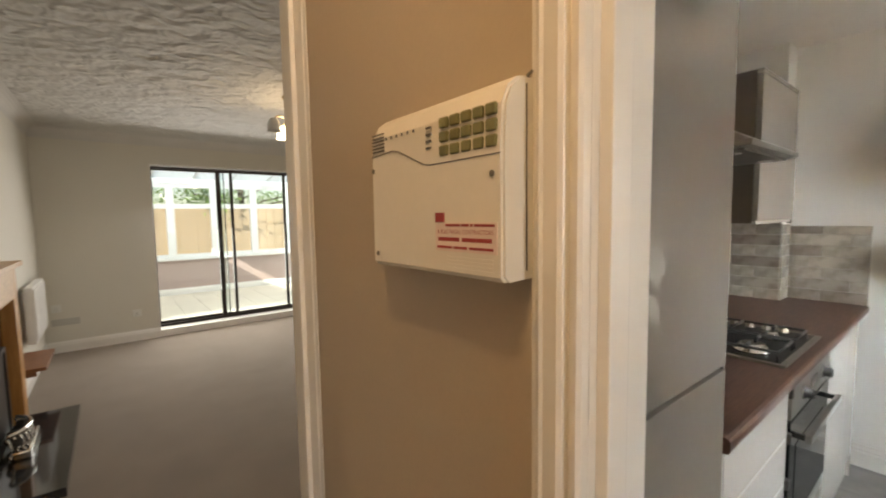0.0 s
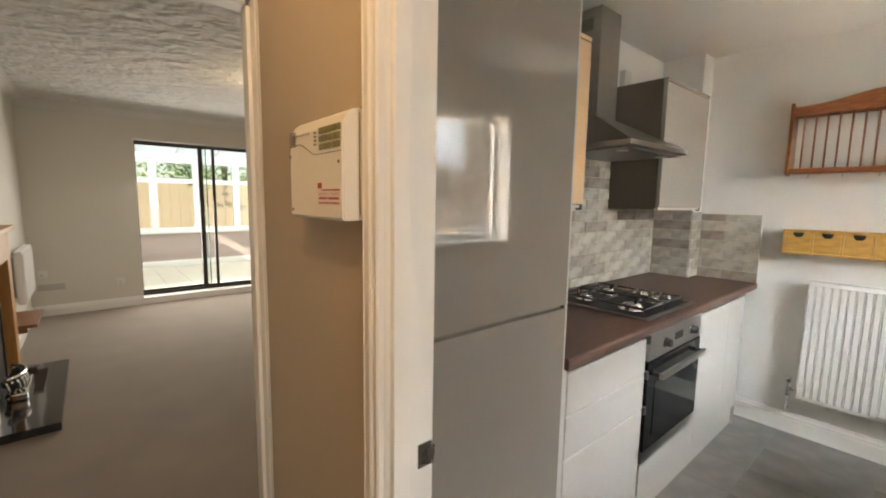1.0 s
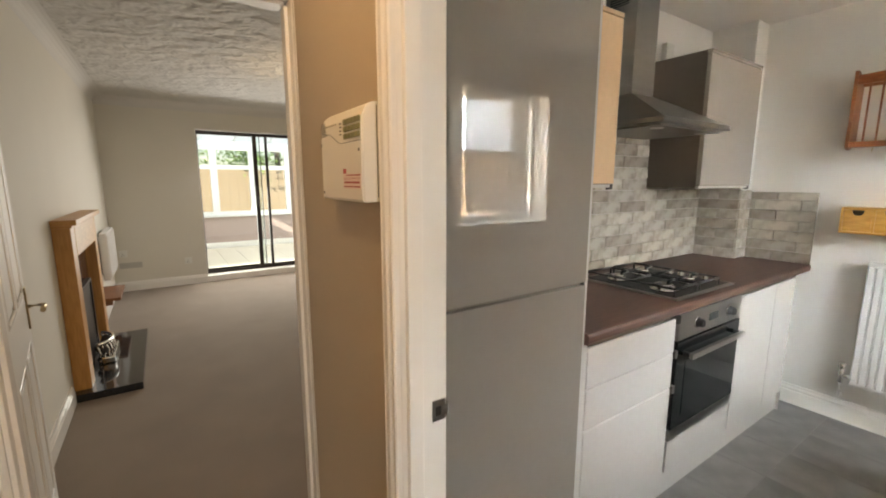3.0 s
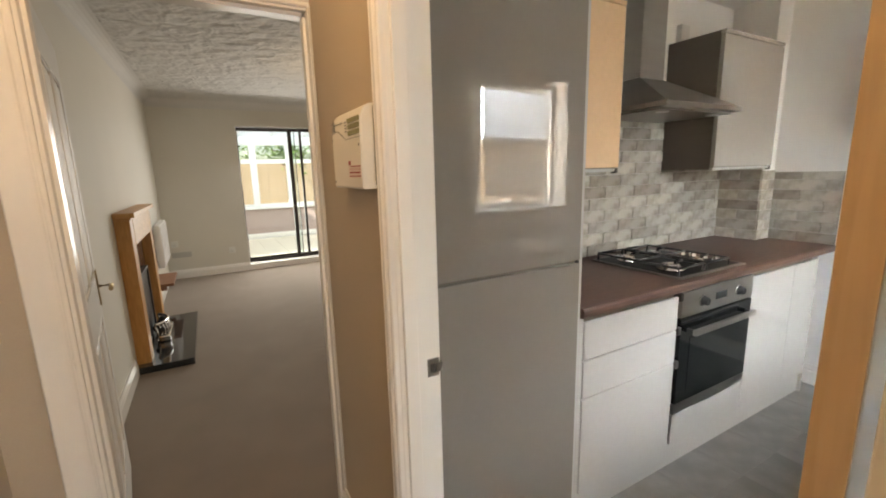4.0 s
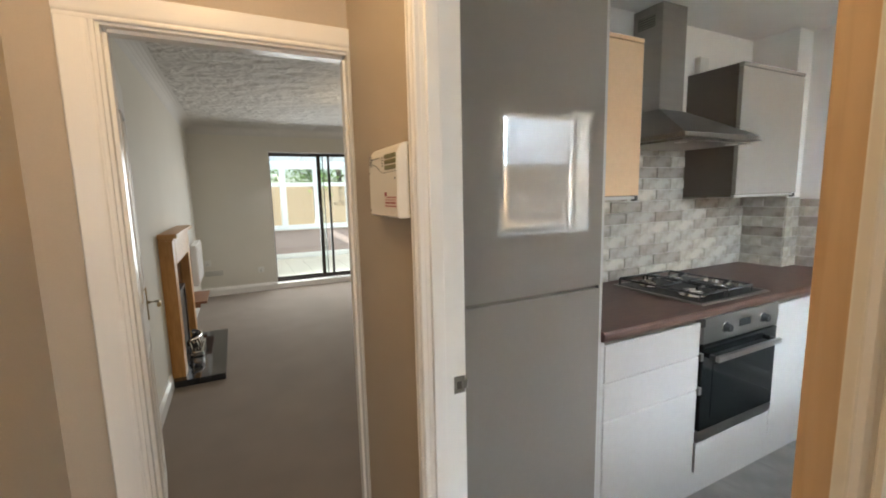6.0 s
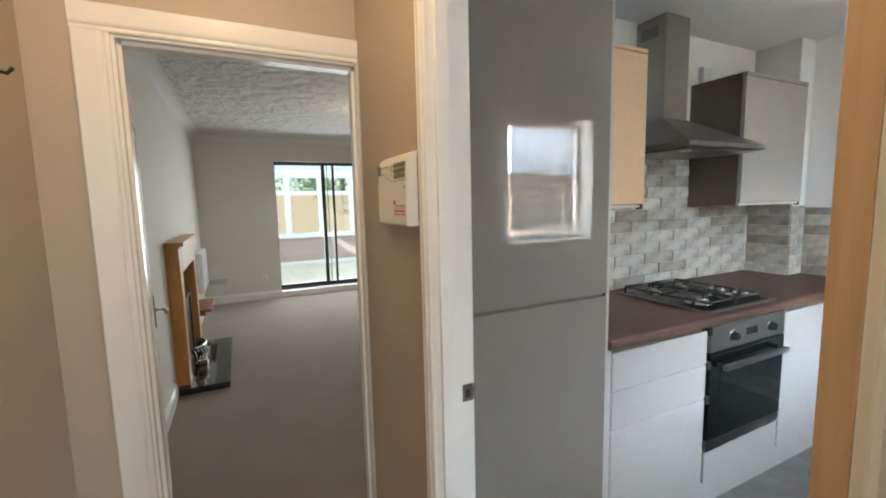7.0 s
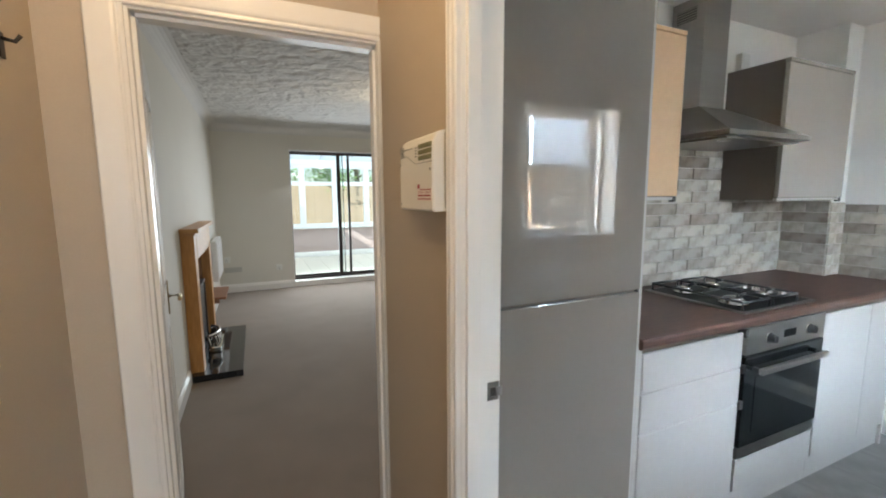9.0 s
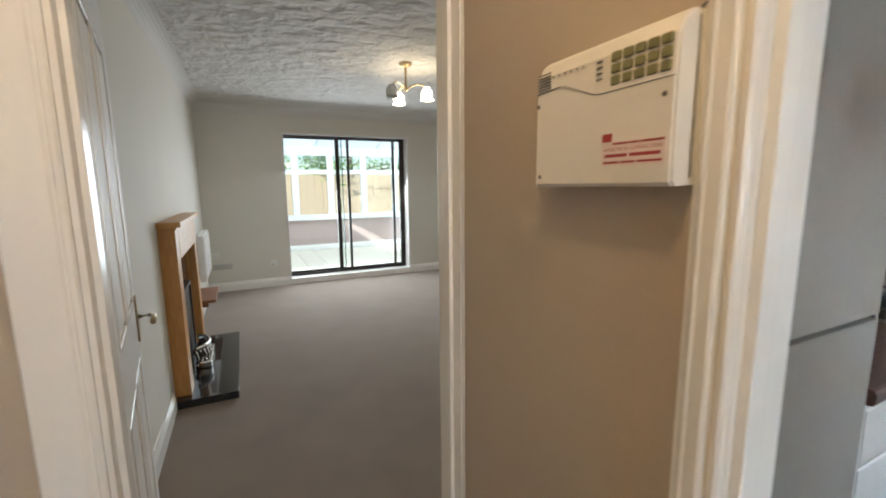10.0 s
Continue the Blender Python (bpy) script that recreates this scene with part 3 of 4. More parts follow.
for k, sx in enumerate((1.525, 1.745)):
    g = bmesh.new()
    z = TOP + 0.044
    for x in (sx - 0.095, sx + 0.095):
        tube(g, [(x, HY0 + 0.03, TOP + 0.011), (x, HY0 + 0.03, z), (x, HY1 - 0.03, z), (x, HY1 - 0.03, TOP + 0.011)], 0.0055, 6)
    for y in (HY0 + 0.03, 0.72, HY1 - 0.03):
        rod(g, (sx - 0.095, y, z), (sx + 0.095, y, z), 0.0055, 6)
    for y in (0.60, 0.84):
        for a, b in (((sx - 0.095, y), (sx - 0.03, y)), ((sx + 0.03, y), (sx + 0.095, y))):
            rod(g, (*a, z), (*b, z), 0.0055, 6)
    part("pan_support", g, "black_enamel", hob, "black wire pan support")
for y in (0.585, 0.645, 0.705, 0.765):
    kn = lathe(bmesh.new(), [(0.020, 0), (0.020, 0.004), (0.016, 0.006), (0.015, 0.024), (0.012, 0.027)], (1.885, y, TOP + 0.0105), 20)
    box(kn, 1.867, 1.903, y - 0.003, y + 0.003, TOP + 0.034, TOP + 0.041)
    part("knob", kn, "chrome", hob, "metal control knob")


def wall_cabinet(x0, x1, z0, z1, label, front="unit_gloss_shaded"):
    c = thing("wall_cabinet", ((x0 + x1) / 2, KY, z0), label, "cabinet", "kitchen wall cabinets")
    part("body", a_box(x0 + 0.001, x1 - 0.001, 0.770, KY - 0.001, z0 + 0.008, z1 - 0.001, 0.001), "carcass_shaded", c, "cabinet side with its shade put into the brown-grey colour")
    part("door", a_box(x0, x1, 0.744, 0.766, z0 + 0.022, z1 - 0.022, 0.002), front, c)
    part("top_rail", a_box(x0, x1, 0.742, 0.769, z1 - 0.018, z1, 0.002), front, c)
    part("finger_rail", a_box(x0 + 0.002, x1 - 0.016, 0.752, 0.770, z0 + 0.004, z0 + 0.018), "unit_satin", c)
    part("end_cap", a_box(x1 - 0.016, x1, 0.748, 0.772, z0 - 0.004, z0 + 0.020), "shadow_gap", c)
    return c


# this front's colour carries a warm glow that no lamp here casts
wall_cabinet(0.768, 1.300, 1.386, 2.112, "wall cabinet beside the fridge housing, warm light put into its front colour", "unit_warm_lit")
wall_cabinet(2.082, 2.718, 1.374, 2.105, "cashmere wall cabinet beside the hood, shade put into its front and side colours", "unit_satin_shaded")

# cooker hood
hd = thing("cooker_hood", (1.69, KY, 1.66), "stainless steel pyramid chimney cooker hood", "cooker hood")
H0, H1, HF = 1.392, 2.010, 0.590
part("rim", a_box(H0, H1, HF, KY - 0.002, 1.668, 1.690, 0.002), "steel", hd)
py = bmesh.new()
base = [(H0 + 0.004, HF + 0.004), (H1 - 0.004, HF + 0.004), (H1 - 0.004, KY - 0.003), (H0 + 0.004, KY - 0.003)]
neck = [(1.600, 0.880), (1.790, 0.880), (1.790, KY - 0.003), (1.600, KY - 0.003)]
lo, hi = [py.verts.new((*p, 1.690)) for p in base], [py.verts.new((*p, 1.850)) for p in neck]
for i in range(4):
    py.faces.new((lo[i], lo[(i + 1) % 4], hi[(i + 1) % 4], hi[i]))
py.faces.new(hi)
py.faces.new(lo[::-1])
part("canopy", py, "steel", hd)
fl = part("filter_plate", a_box(H0 + 0.03, H1 - 0.03, HF + 0.03, KY - 0.04, 1.656, 1.664), "steel", hd, "perforated filter underside")
for x in (1.50, 1.90):
    part("hood_light", lathe(bmesh.new(), [(0.028, 0.0), (0.028, 0.003), (0.022, 0.004)], (x, 0.68, 1.652), 20), "radiator", fl)
chm = part("chimney", a_box(1.600, 1.790, 0.880, KY - 0.002, 1.850, 2.380, 0.002), "steel", hd)
part("vent", a_box(1.5985, 1.600, 0.925, 1.030, 2.275, 2.335), "black_plastic", chm, "dark vent grille")
for k in range(5):
    part("vent_slat", a_box(1.5970, 1.5985, 0.925, 1.030, 2.279 + k * 0.012, 2.284 + k * 0.012), "steel", chm)

# conduit stub above the cabinet
tagged(part("junction_box", a_box(2.145, 2.225, KY - 0.035, KY - 0.0005, 2.125, 2.215, 0.004), "socket"), "small white junction box on the wall", "junction box")

# radiator on the end wall


def radiator(name, axis, wall, side, lo, hi, z0, z1, label, flutes):
    """Pressed steel panel radiator with upright flutes, standing off its wall."""
    r = thing(name, (wall, (lo + hi) / 2, z0), label, "radiator")
    bm = bmesh.new()
    w = (hi - lo) / flutes
    front = []
    for k in range(flutes):
        a = lo + k * w
        for u, d in ((0.04, 0.090), (0.16, 0.100), (0.78, 0.100), (0.90, 0.090)):
            front.append((wall + side * d, a + u * w))
    out = [(wall + side * 0.086, lo), *front, (wall + side * 0.086, hi), (wall + side * 0.035, hi), (wall + side * 0.035, lo)]
    sweep(bm, out, "z", z0 + 0.025, z1 - 0.025)
    part("panel", bm, "radiator", r)
    for a, b in ((z0, z0 + 0.025), (z1 - 0.025, z1)):
        part("rail", a_box(*sorted((wall + side * 0.035, wall + side * 0.092)), lo, hi, a, b, 0.006), "radiator", r)
    for y in (lo + 0.12, hi - 0.12):
        part("bracket", a_box(*sorted((wall, wall + side * 0.036)), y - 0.015, y + 0.015, z0 + 0.05, z1 - 0.05), "radiator", r)
    return r


rk = radiator("radiator", "y", KX, -1, -0.62, 0.172, 0.257, 0.978, "white ribbed panel radiator under the spice drawers", 23)
va = bmesh.new()
rod(va, (KX - 0.065, 0.172, 0.300), (KX - 0.065, 0.225, 0.300), 0.009, 10)
rod(va, (KX - 0.065, 0.215, 0.255), (KX - 0.065, 0.215, 0.345), 0.012, 10)
rod(va, (KX - 0.065, 0.215, 0.345), (KX - 0.065, 0.215, 0.375), 0.017, 12)
vl = part("valve", va, "chrome", rk, "chrome lockshield valve")
pp = bmesh.new()
tube(pp, [(KX - 0.065, 0.215, 0.255), (KX - 0.065, 0.215, 0.20), (KX - 0.05, 0.215, 0.165), (KX - 0.002, 0.215, 0.16)], 0.0075, 8)
part("pipe", pp, "radiator", rk)

# spice drawers
sd = thing("spice_drawers", (KX, 0.05, 1.13), "small pine wall rack of four spice drawers", "drawer rack")
sx = KX - 0.11
SY0, SY1, SZ0, SZ1 = -0.215, 0.312, 1.130, 1.275
part("top_board", a_box(sx, KX - 0.001, SY0, SY1, SZ1 - 0.012, SZ1, 0.002), "pine", sd)
part("bottom_board", a_box(sx, KX - 0.001, SY0, SY1, SZ0, SZ0 + 0.012, 0.002), "pine", sd)
part("back_board", a_box(KX - 0.008, KX - 0.001, SY0 + 0.012, SY1 - 0.012, SZ0 + 0.012, SZ1 - 0.012), "pine", sd)
step = (SY1 - SY0 - 0.012) / 4
for k in range(5):
    y = SY0 + k * step
    part("divider", a_box(sx, KX - 0.008, y, y + 0.012, SZ0 + 0.012, SZ1 - 0.012), "pine", sd)
for k in range(4):
    a, b = SY0 + k * step + 0.0135, SY0 + (k + 1) * step - 0.0015
    c, z0, z1 = (a + b) / 2, SZ0 + 0.0135, SZ1 - 0.0135
    notch = [(a, z0), (b, z0), (b, z1), (c + 0.026, z1), (c + 0.023, z1 - 0.018), (c + 0.012, z1 - 0.030), (c - 0.012, z1 - 0.030), (c - 0.023, z1 - 0.018), (c - 0.026, z1), (a, z1)]
    d = part("drawer", sweep(bmesh.new(), notch, "x", sx + 0.003, sx + 0.012), "pine", sd)
    # solid dark block whose colour gives the shade inside the drawer
    part("drawer_inside", a_box(sx + 0.03, KX - 0.012, a + 0.004, b - 0.004, z0, z1 - 0.006), "shadow_gap", d)

# plate rack
pr = thing("plate_rack", (KX, -0.06, 1.60), "stained wooden plate rack with a scalloped top rail and upright spindles", "plate rack")
PY0, PY1, PZ0, PZ1, px = -0.45, 0.333, 1.600, 1.985, KX - 0.125
mid = (PY0 + PY1) / 2
n = 24
topline = [(PY0 + (PY1 - PY0) * k / n, PZ1 - 0.012 + 0.050 * max(0.0, math.cos((PY0 + (PY1 - PY0) * k / n - mid) / 0.36 * math.pi / 2)) ** 1.4 + 0.006 * math.cos(k / n * 4 * math.pi)) for k in range(n + 1)]
part("top_rail", sweep(bmesh.new(), [(PY0, PZ1 - 0.055), (PY1, PZ1 - 0.055), *topline[::-1]], "x", px, px + 0.016), "cherry", pr)
side = [(px - 0.006, PZ1 + 0.016), (px + 0.022, PZ1 + 0.012), (KX - 0.002, PZ1 - 0.03), (KX - 0.002, PZ0 + 0.02), (px + 0.03, PZ0 - 0.012), (px - 0.008, PZ0), (px - 0.012, PZ0 + 0.06), (px - 0.002, PZ0 + 0.13)]
for y in (PY0, PY1 - 0.016):
    part("side_board", sweep(bmesh.new(), side, "y", y, y + 0.016), "cherry", pr)
part("bottom_rail", a_box(px - 0.004, px + 0.014, PY0 + 0.016, PY1 - 0.016, PZ0, PZ0 + 0.030, 0.003), "cherry", pr)
part("base_board", a_box(px + 0.014, KX - 0.002, PY0 + 0.016, PY1 - 0.016, PZ0 + 0.004, PZ0 + 0.014), "cherry", pr)
part("back_rail", a_box(KX - 0.016, KX - 0.002, PY0 + 0.016, PY1 - 0.016, PZ1 - 0.055, PZ1 - 0.03), "cherry", pr)
for k in range(1, 15):
    y = PY0 + 0.016 + (PY1 - PY0 - 0.032) * k / 15
    part("spindle", rod(bmesh.new(), (px + 0.006, y, PZ0 + 0.028), (px + 0.006, y, PZ1 - 0.054), 0.0048, 8), "cherry", pr)
for k in range(5):
    y = PY1 - 0.10 - 0.145 * k
    part("cup_hook", tube(bmesh.new(), [(px + 0.06, y, PZ0 + 0.004), (px + 0.06, y, PZ0 - 0.012), (px + 0.048, y, PZ0 - 0.022), (px + 0.040, y, PZ0 - 0.012)], 0.0018, 6), "brass", pr)

# pendant flex and bulb
pn = thing("pendant_lamp", (1.45, 0.06, 2.39), "bare clear bulb on a short pendant flex, switched off", "lamp")
part("ceiling_rose", lathe(bmesh.new(), [(0.042, -0.024), (0.048, -0.012), (0.048, 0.0)], (1.45, 0.06, 2.39), 24), "radiator", pn)
part("flex", rod(bmesh.new(), (1.45, 0.06, 2.245), (1.45, 0.06, 2.368), 0.0035, 8), "radiator", pn)
part("holder", lathe(bmesh.new(), [(0.019, -0.055), (0.019, -0.01), (0.009, 0.0)], (1.45, 0.06, 2.25), 20), "radiator", pn)
part("bulb", lathe(bmesh.new(), [(0.004, -0.098), (0.018, -0.092), (0.028, -0.078), (0.030, -0.062), (0.024, -0.040), (0.014, -0.018), (0.013, 0.0)], (1.45, 0.06, 2.195), 20), "frosted_off", pn, "round glass bulb, unlit")

# window side of the kitchen
wi = thing("window_1", (1.755, KS - 0.15, 1.10), "white uPVC kitchen window behind venetian blinds", "window", kind="structure")
part("window_sill", a_box(1.295, 2.275, KS - 0.14, KS + 0.025, 1.085, 1.105, 0.004), "gloss_white", wi)
wy = KS - 0.22
for x0, x1, z0, z1 in ((1.311, 1.34, 1.105, 2.074), (2.228, 2.259, 1.105, 2.074), (1.34, 2.228, 1.105, 1.155), (1.34, 2.228, 2.03, 2.074), (1.435, 1.515, 1.155, 2.03), (1.515, 2.228, 1.62, 1.655)):
    part("window_frame", a_box(x0, x1, wy, wy + 0.06, z0, z1, 0.003), "upvc", wi)
for x0, x1, z0, z1 in ((1.34, 1.435, 1.155, 2.03), (1.515, 2.228, 1.155, 1.62), (1.515, 2.228, 1.655, 2.03)):
    pane = part("pane", a_box(x0, x1, wy + 0.025, wy + 0.031, z0, z1), "glass", wi)
    pane.visible_shadow = False


def venetian_blind(x0, x1, label):
    yb = KS - 0.13
    vb = thing("venetian_blind", ((x0 + x1) / 2, yb, 2.07), label, "blind", "kitchen window blinds")
    part("head_rail", a_box(x0, x1, yb - 0.015, yb + 0.015, 2.045, 2.073, 0.003), "blind", vb)
    for k in range(38):
        sl = a_box(x0 + 0.003, x1 - 0.003, -0.0120, 0.0120, -0.0006, 0.0006)
        bmesh.ops.transform(sl, matrix=Matrix.Translation((0, yb, 2.030 - 0.0222 * k)) @ Matrix.Rotation(radians(-60), 4, "X"), verts=sl.verts[:])
        part("slat", sl, "blind", vb)
    part("bottom_rail", a_box(x0 + 0.003, x1 - 0.003, yb - 0.012, yb + 0.012, 1.175, 1.190, 0.002), "blind", vb)
    for x in (x0 + 0.02, x1 - 0.03):
        part("cord", rod(bmesh.new(), (x, yb, 1.18), (x, yb, 2.05), 0.001, 5), "blind", vb)
    return vb


venetian_blind(1.515, 2.165, "off-white venetian blind with open slats lowered over the window")
venetian_blind(1.335, 1.440, "narrow off-white venetian blind over the side light")

su = thing("sink_unit", (1.2, -0.85, 0), "cashmere handleless base units under the window", "cabinet")
part("body", a_box(0.20, 2.19, KS + 0.002, -0.56, 0.118, 0.870), "carcass_shaded", su)
for k in range(4):
    part("door", a_box(0.205 + 0.496 * k, 0.697 + 0.496 * k, -0.56, -0.54, 0.125, 0.846, 0.002), "unit_satin", su)
part("end_panel", a_box(2.192, 2.21, KS + 0.002, -0.54, 0.0, 0.870), "unit_satin", su)
part("plinth", a_box(0.20, 2.19, -0.60, -0.585, 0.0, 0.118), "unit_satin", su)
w2 = bmesh.new()
arc = [(2.26 - 0.10 + 0.10 * math.sin(a), -0.52 - 0.10 + 0.10 * math.cos(a)) for a in [k * math.pi / 16 for k in range(9)]]
sweep(w2, [(0.114, KS + 0.001), (0.114, -0.52), *arc, (2.26, KS + 0.001)], "z", 0.872, TOP)
tagged(part("sink_worktop", w2, "worktop"), "dark wood-effect worktop with a rounded end under the window", "worktop")
sk = thing("sink", (1.77, -0.82, TOP), "stainless steel inset sink with drainer", "sink")
bw = bmesh.new()
box(bw, 1.28, 2.10, -1.06, -0.60, TOP + 0.0005, TOP + 0.006, 0.002)
part("drainer", bw, "steel", sk)
# flat dark sheet on the drainer, coloured as the shade of a bowl
part("bowl", a_box(1.66, 2.04, -1.02, -0.64, TOP + 0.006, TOP + 0.0075), "shadow_gap", sk)
tp = thing("kitchen_tap", (1.62, -1.03, TOP), "chrome swan-neck mixer tap", "tap")
part("spout", tube(bmesh.new(), [(1.62, -1.03, TOP + 0.006), (1.62, -1.03, TOP + 0.22), (1.62, -1.02, TOP + 0.27), (1.62, -0.97, TOP + 0.30), (1.62, -0.91, TOP + 0.28), (1.62, -0.89, TOP + 0.22)], 0.011, 10), "chrome", tp)
part("lever", tube(bmesh.new(), [(1.62, -1.03, TOP + 0.06), (1.67, -1.03, TOP + 0.075), (1.70, -1.03, TOP + 0.10)], 0.006, 8), "chrome", tp)

# ---- alarm panel in the hall ----
al = thing("alarm_panel", (0.0, 0.51, 1.375), "cream plastic alarm control panel with keypad on the wall", "alarm panel")
AY0, AY1 = 0.387, 0.634
prof = [(0.0, 1.377), (-0.040, 1.375), (-0.045, 1.380), (-0.045, 1.505), (-0.043, 1.545), (-0.034, 1.563), (-0.022, 1.572), (-0.012, 1.574), (0.0, 1.574)]
bm = sweep(bmesh.new(), prof, "y", AY0, AY1)
bmesh.ops.bevel(bm, geom=[e for e in bm.edges if abs(e.verts[0].co.y - e.verts[1].co.y) < 1e-6 and max(e.verts[0].co.x, e.verts[1].co.x) < -0.005], offset=0.003, segments=2, affect="EDGES")
part("case", bm, "panel_plastic", al)
FX = -0.0452


def on_panel(y0, y1, z0, z1, proud=0.0012):
    return a_box(FX - proud, FX + 0.001, y0, y1, z0, z1)


def seam(bm, pts, w=0.0007):
    for (ya, za), (yb, zb) in zip(pts, pts[1:]):
        rod(bm, (FX, ya, za), (FX, yb, zb), w, 6)
    return bm


part("seam", seam(bmesh.new(), [(0.632, 1.5215), (0.578, 1.524), (0.565, 1.5215), (0.512, 1.500), (0.500, 1.498), (0.390, 1.4985)]), "grey_ink", al)
part("side_seam", rod(bmesh.new(), (-0.012, AY0 - 0.0005, 1.385), (-0.012, AY0 - 0.0005, 1.566), 0.0008, 6), "grey_ink", al)
for r in range(3):
    for c in range(5):
        y, z = 0.4735 - c * 0.0180, 1.5405 - r * 0.0148
        part("key", a_box(-0.0475, -0.0425, y - 0.0072, y + 0.0072, z - 0.0058, z + 0.0058, 0.0015, 1), "key_green", al, "olive-tinted keypad button")
for k in range(6):
    part("speaker_slot", on_panel(0.600, 0.629, 1.5265 + k * 0.0044, 1.5283 + k * 0.0044, 0.0006), "grey_ink", al)
for k in range(6):
    part("indicator", on_panel(0.5930 - k * 0.0125, 0.5944 - k * 0.0125, 1.5395, 1.5430, 0.0008), "grey_ink", al)
for k in range(4):
    part("printed_mark", on_panel(0.497, 0.506, 1.516 + k * 0.0075, 1.5185 + k * 0.0075, 0.0006), "grey_ink", al)
for y, z in ((0.400, 1.480), (0.627, 1.502), (0.620, 1.391)):
    part("screw", lathe(bmesh.new(), [(0.0032, 0.0), (0.0032, 0.001)], (FX - 0.0006, y, z), 12, "x"), "grey_ink", al)
stk = part("label_sticker", on_panel(0.394, 0.490, 1.402, 1.4330, 0.0006), "sticker", al, "pale installer sticker printed in red")
part("logo_block", on_panel(0.4745, 0.490, 1.4335, 1.4440, 0.0010), "red_ink", stk)
for z0, z1, cuts in ((1.4290, 1.4316, (0.472, 0.448, 0.446, 0.434, 0.432, 0.428, 0.426, 0.397)), (1.4130, 1.4172, (0.485, 0.449, 0.445, 0.401)), (1.4050, 1.4078, (0.487, 0.461, 0.459, 0.437, 0.434, 0.399))):
    for a, b in zip(cuts[1::2], cuts[0::2]):
        part("print_bar", on_panel(a, b, z0, z1, 0.0009), "red_ink", stk)
fc = bpy.data.curves.new("printed_words", "FONT")
fc.body, fc.size, fc.align_x = "& ELECTRICAL CONTRACTORS", 0.0062, "CENTER"
fo = new("printed_words", fc)
bpy.context.view_layer.update()
words = bpy.data.meshes.new_from_object(fo)
bpy.data.objects.remove(fo)
words.materials.append(M["red_ink"])
words.transform(pose(FX - 0.0012, 0.442, 1.4212, 90, 0, -90))
wo = new("printed_words", words)
wo.parent = stk
for k in range(4):
    part("moulded_line", on_panel(0.400, 0.470, 1.384 + k * 0.004, 1.3848 + k * 0.004, 0.0004), "panel_plastic", al)
part("tamper_cable", tube(bmesh.new(), [(-0.004, 0.392, 1.570), (-0.006, 0.390, 1.576), (-0.002, 0.388, 1.580)], 0.0018, 6), "grey_ink", al)

# hook high on the side wall of the hall
ck = thing("coat_hook", (WX, 0.80, 1.77), "small dark metal hook on the hall wall", "hook")
part("plate", a_box(WX + 0.0005, WX + 0.006, 0.79, 0.815, 1.74, 1.80, 0.002), "bronze_frame", ck)
part("prong", tube(bmesh.new(), [(WX + 0.005, 0.802, 1.785), (WX + 0.03, 0.802, 1.78), (WX + 0.042, 0.802, 1.795)], 0.005, 8), "bronze_frame", ck)

# ---- living room ----
# the open door, folded back along the chimney wall
dl = thing("door_1", (-0.752, 1.10, 0), "white moulded panel door standing open into the living room", "door", kind="structure")
T = pose(-0.752, 1.102, 0.0, 0, 0, 98.0)


def placed(bm):
    bmesh.ops.transform(bm, matrix=T, verts=bm.verts[:])
    return bm


DW, DH, DT = 0.722, 1.945, 0.036
leaf = bmesh.new()
holes = [(0.10, 0.335, 0.20, 0.82), (0.387, 0.622, 0.20, 0.82), (0.10, 0.335, 1.00, 1.80), (0.387, 0.622, 1.00, 1.80)]
box(leaf, 0, DW, 0.006, DT - 0.006, 0.008, DH)
for y0, y1 in ((0.0, 0.006), (DT - 0.006, DT)):
    for a, b, c, d in ((0, 0.10, 0.008, DH), (0.622, DW, 0.008, DH), (0.335, 0.387, 0.20, 1.80), (0.10, 0.622, 0.008, 0.20), (0.10, 0.335, 0.82, 1.00), (0.387, 0.622, 0.82, 1.00), (0.10, 0.622, 1.80, DH)):
        box(leaf, a, b, y0, y1, c, d)
lf = part("leaf", placed(leaf), "door_white", dl)
for a, b, c, d in holes:
    m, edge = bmesh.new(), bmesh.new()
    for y, s in ((0.006, -1), (DT - 0.006, 1)):
        box(m, a + 0.03, b - 0.03, min(y, y + s * 0.005), max(y, y + s * 0.005), c + 0.03, d - 0.03, 0.0035)
        for e in ((a, a + 0.014, c, d), (b - 0.014, b, c, d), (a + 0.014, b - 0.014, c, c + 0.014), (a + 0.014, b - 0.014, d - 0.014, d)):
            box(edge, e[0], e[1], min(y, y + s * 0.008), max(y, y + s * 0.008), e[2], e[3], 0.004, 3)
    dp = part("door_panel", placed(m), "door_white", dl)
    part("moulding", placed(edge), "gloss_white", dp)
hn = part("handle_plate", placed(a_box(0.655, 0.690, -0.006, 0.0, 0.86, 1.02, 0.002)), "brass", dl, "brushed metal handle back plate")
part("lever", placed(tube(bmesh.new(), [(0.672, -0.005, 0.945), (0.672, -0.045, 0.945), (0.655, -0.052, 0.945), (0.575, -0.050, 0.945)], 0.009, 10)), "brass", hn)
hn2 = part("handle_plate", placed(a_box(0.655, 0.690, DT, DT + 0.006, 0.86, 1.02, 0.002)), "brass", dl)
part("lever", placed(tube(bmesh.new(), [(0.672, DT + 0.005, 0.945), (0.672, DT + 0.045, 0.945), (0.655, DT + 0.052, 0.945), (0.575, DT + 0.050, 0.945)], 0.009, 10)), "brass", hn2)
for z in (0.22, 1.72):
    part("hinge", rod(bmesh.new(), (-0.750, 1.098, z), (-0.750, 1.098, z + 0.09), 0.006, 10), "brass", dl)

# fireplace
FY0, FY1 = 3.075, 4.26
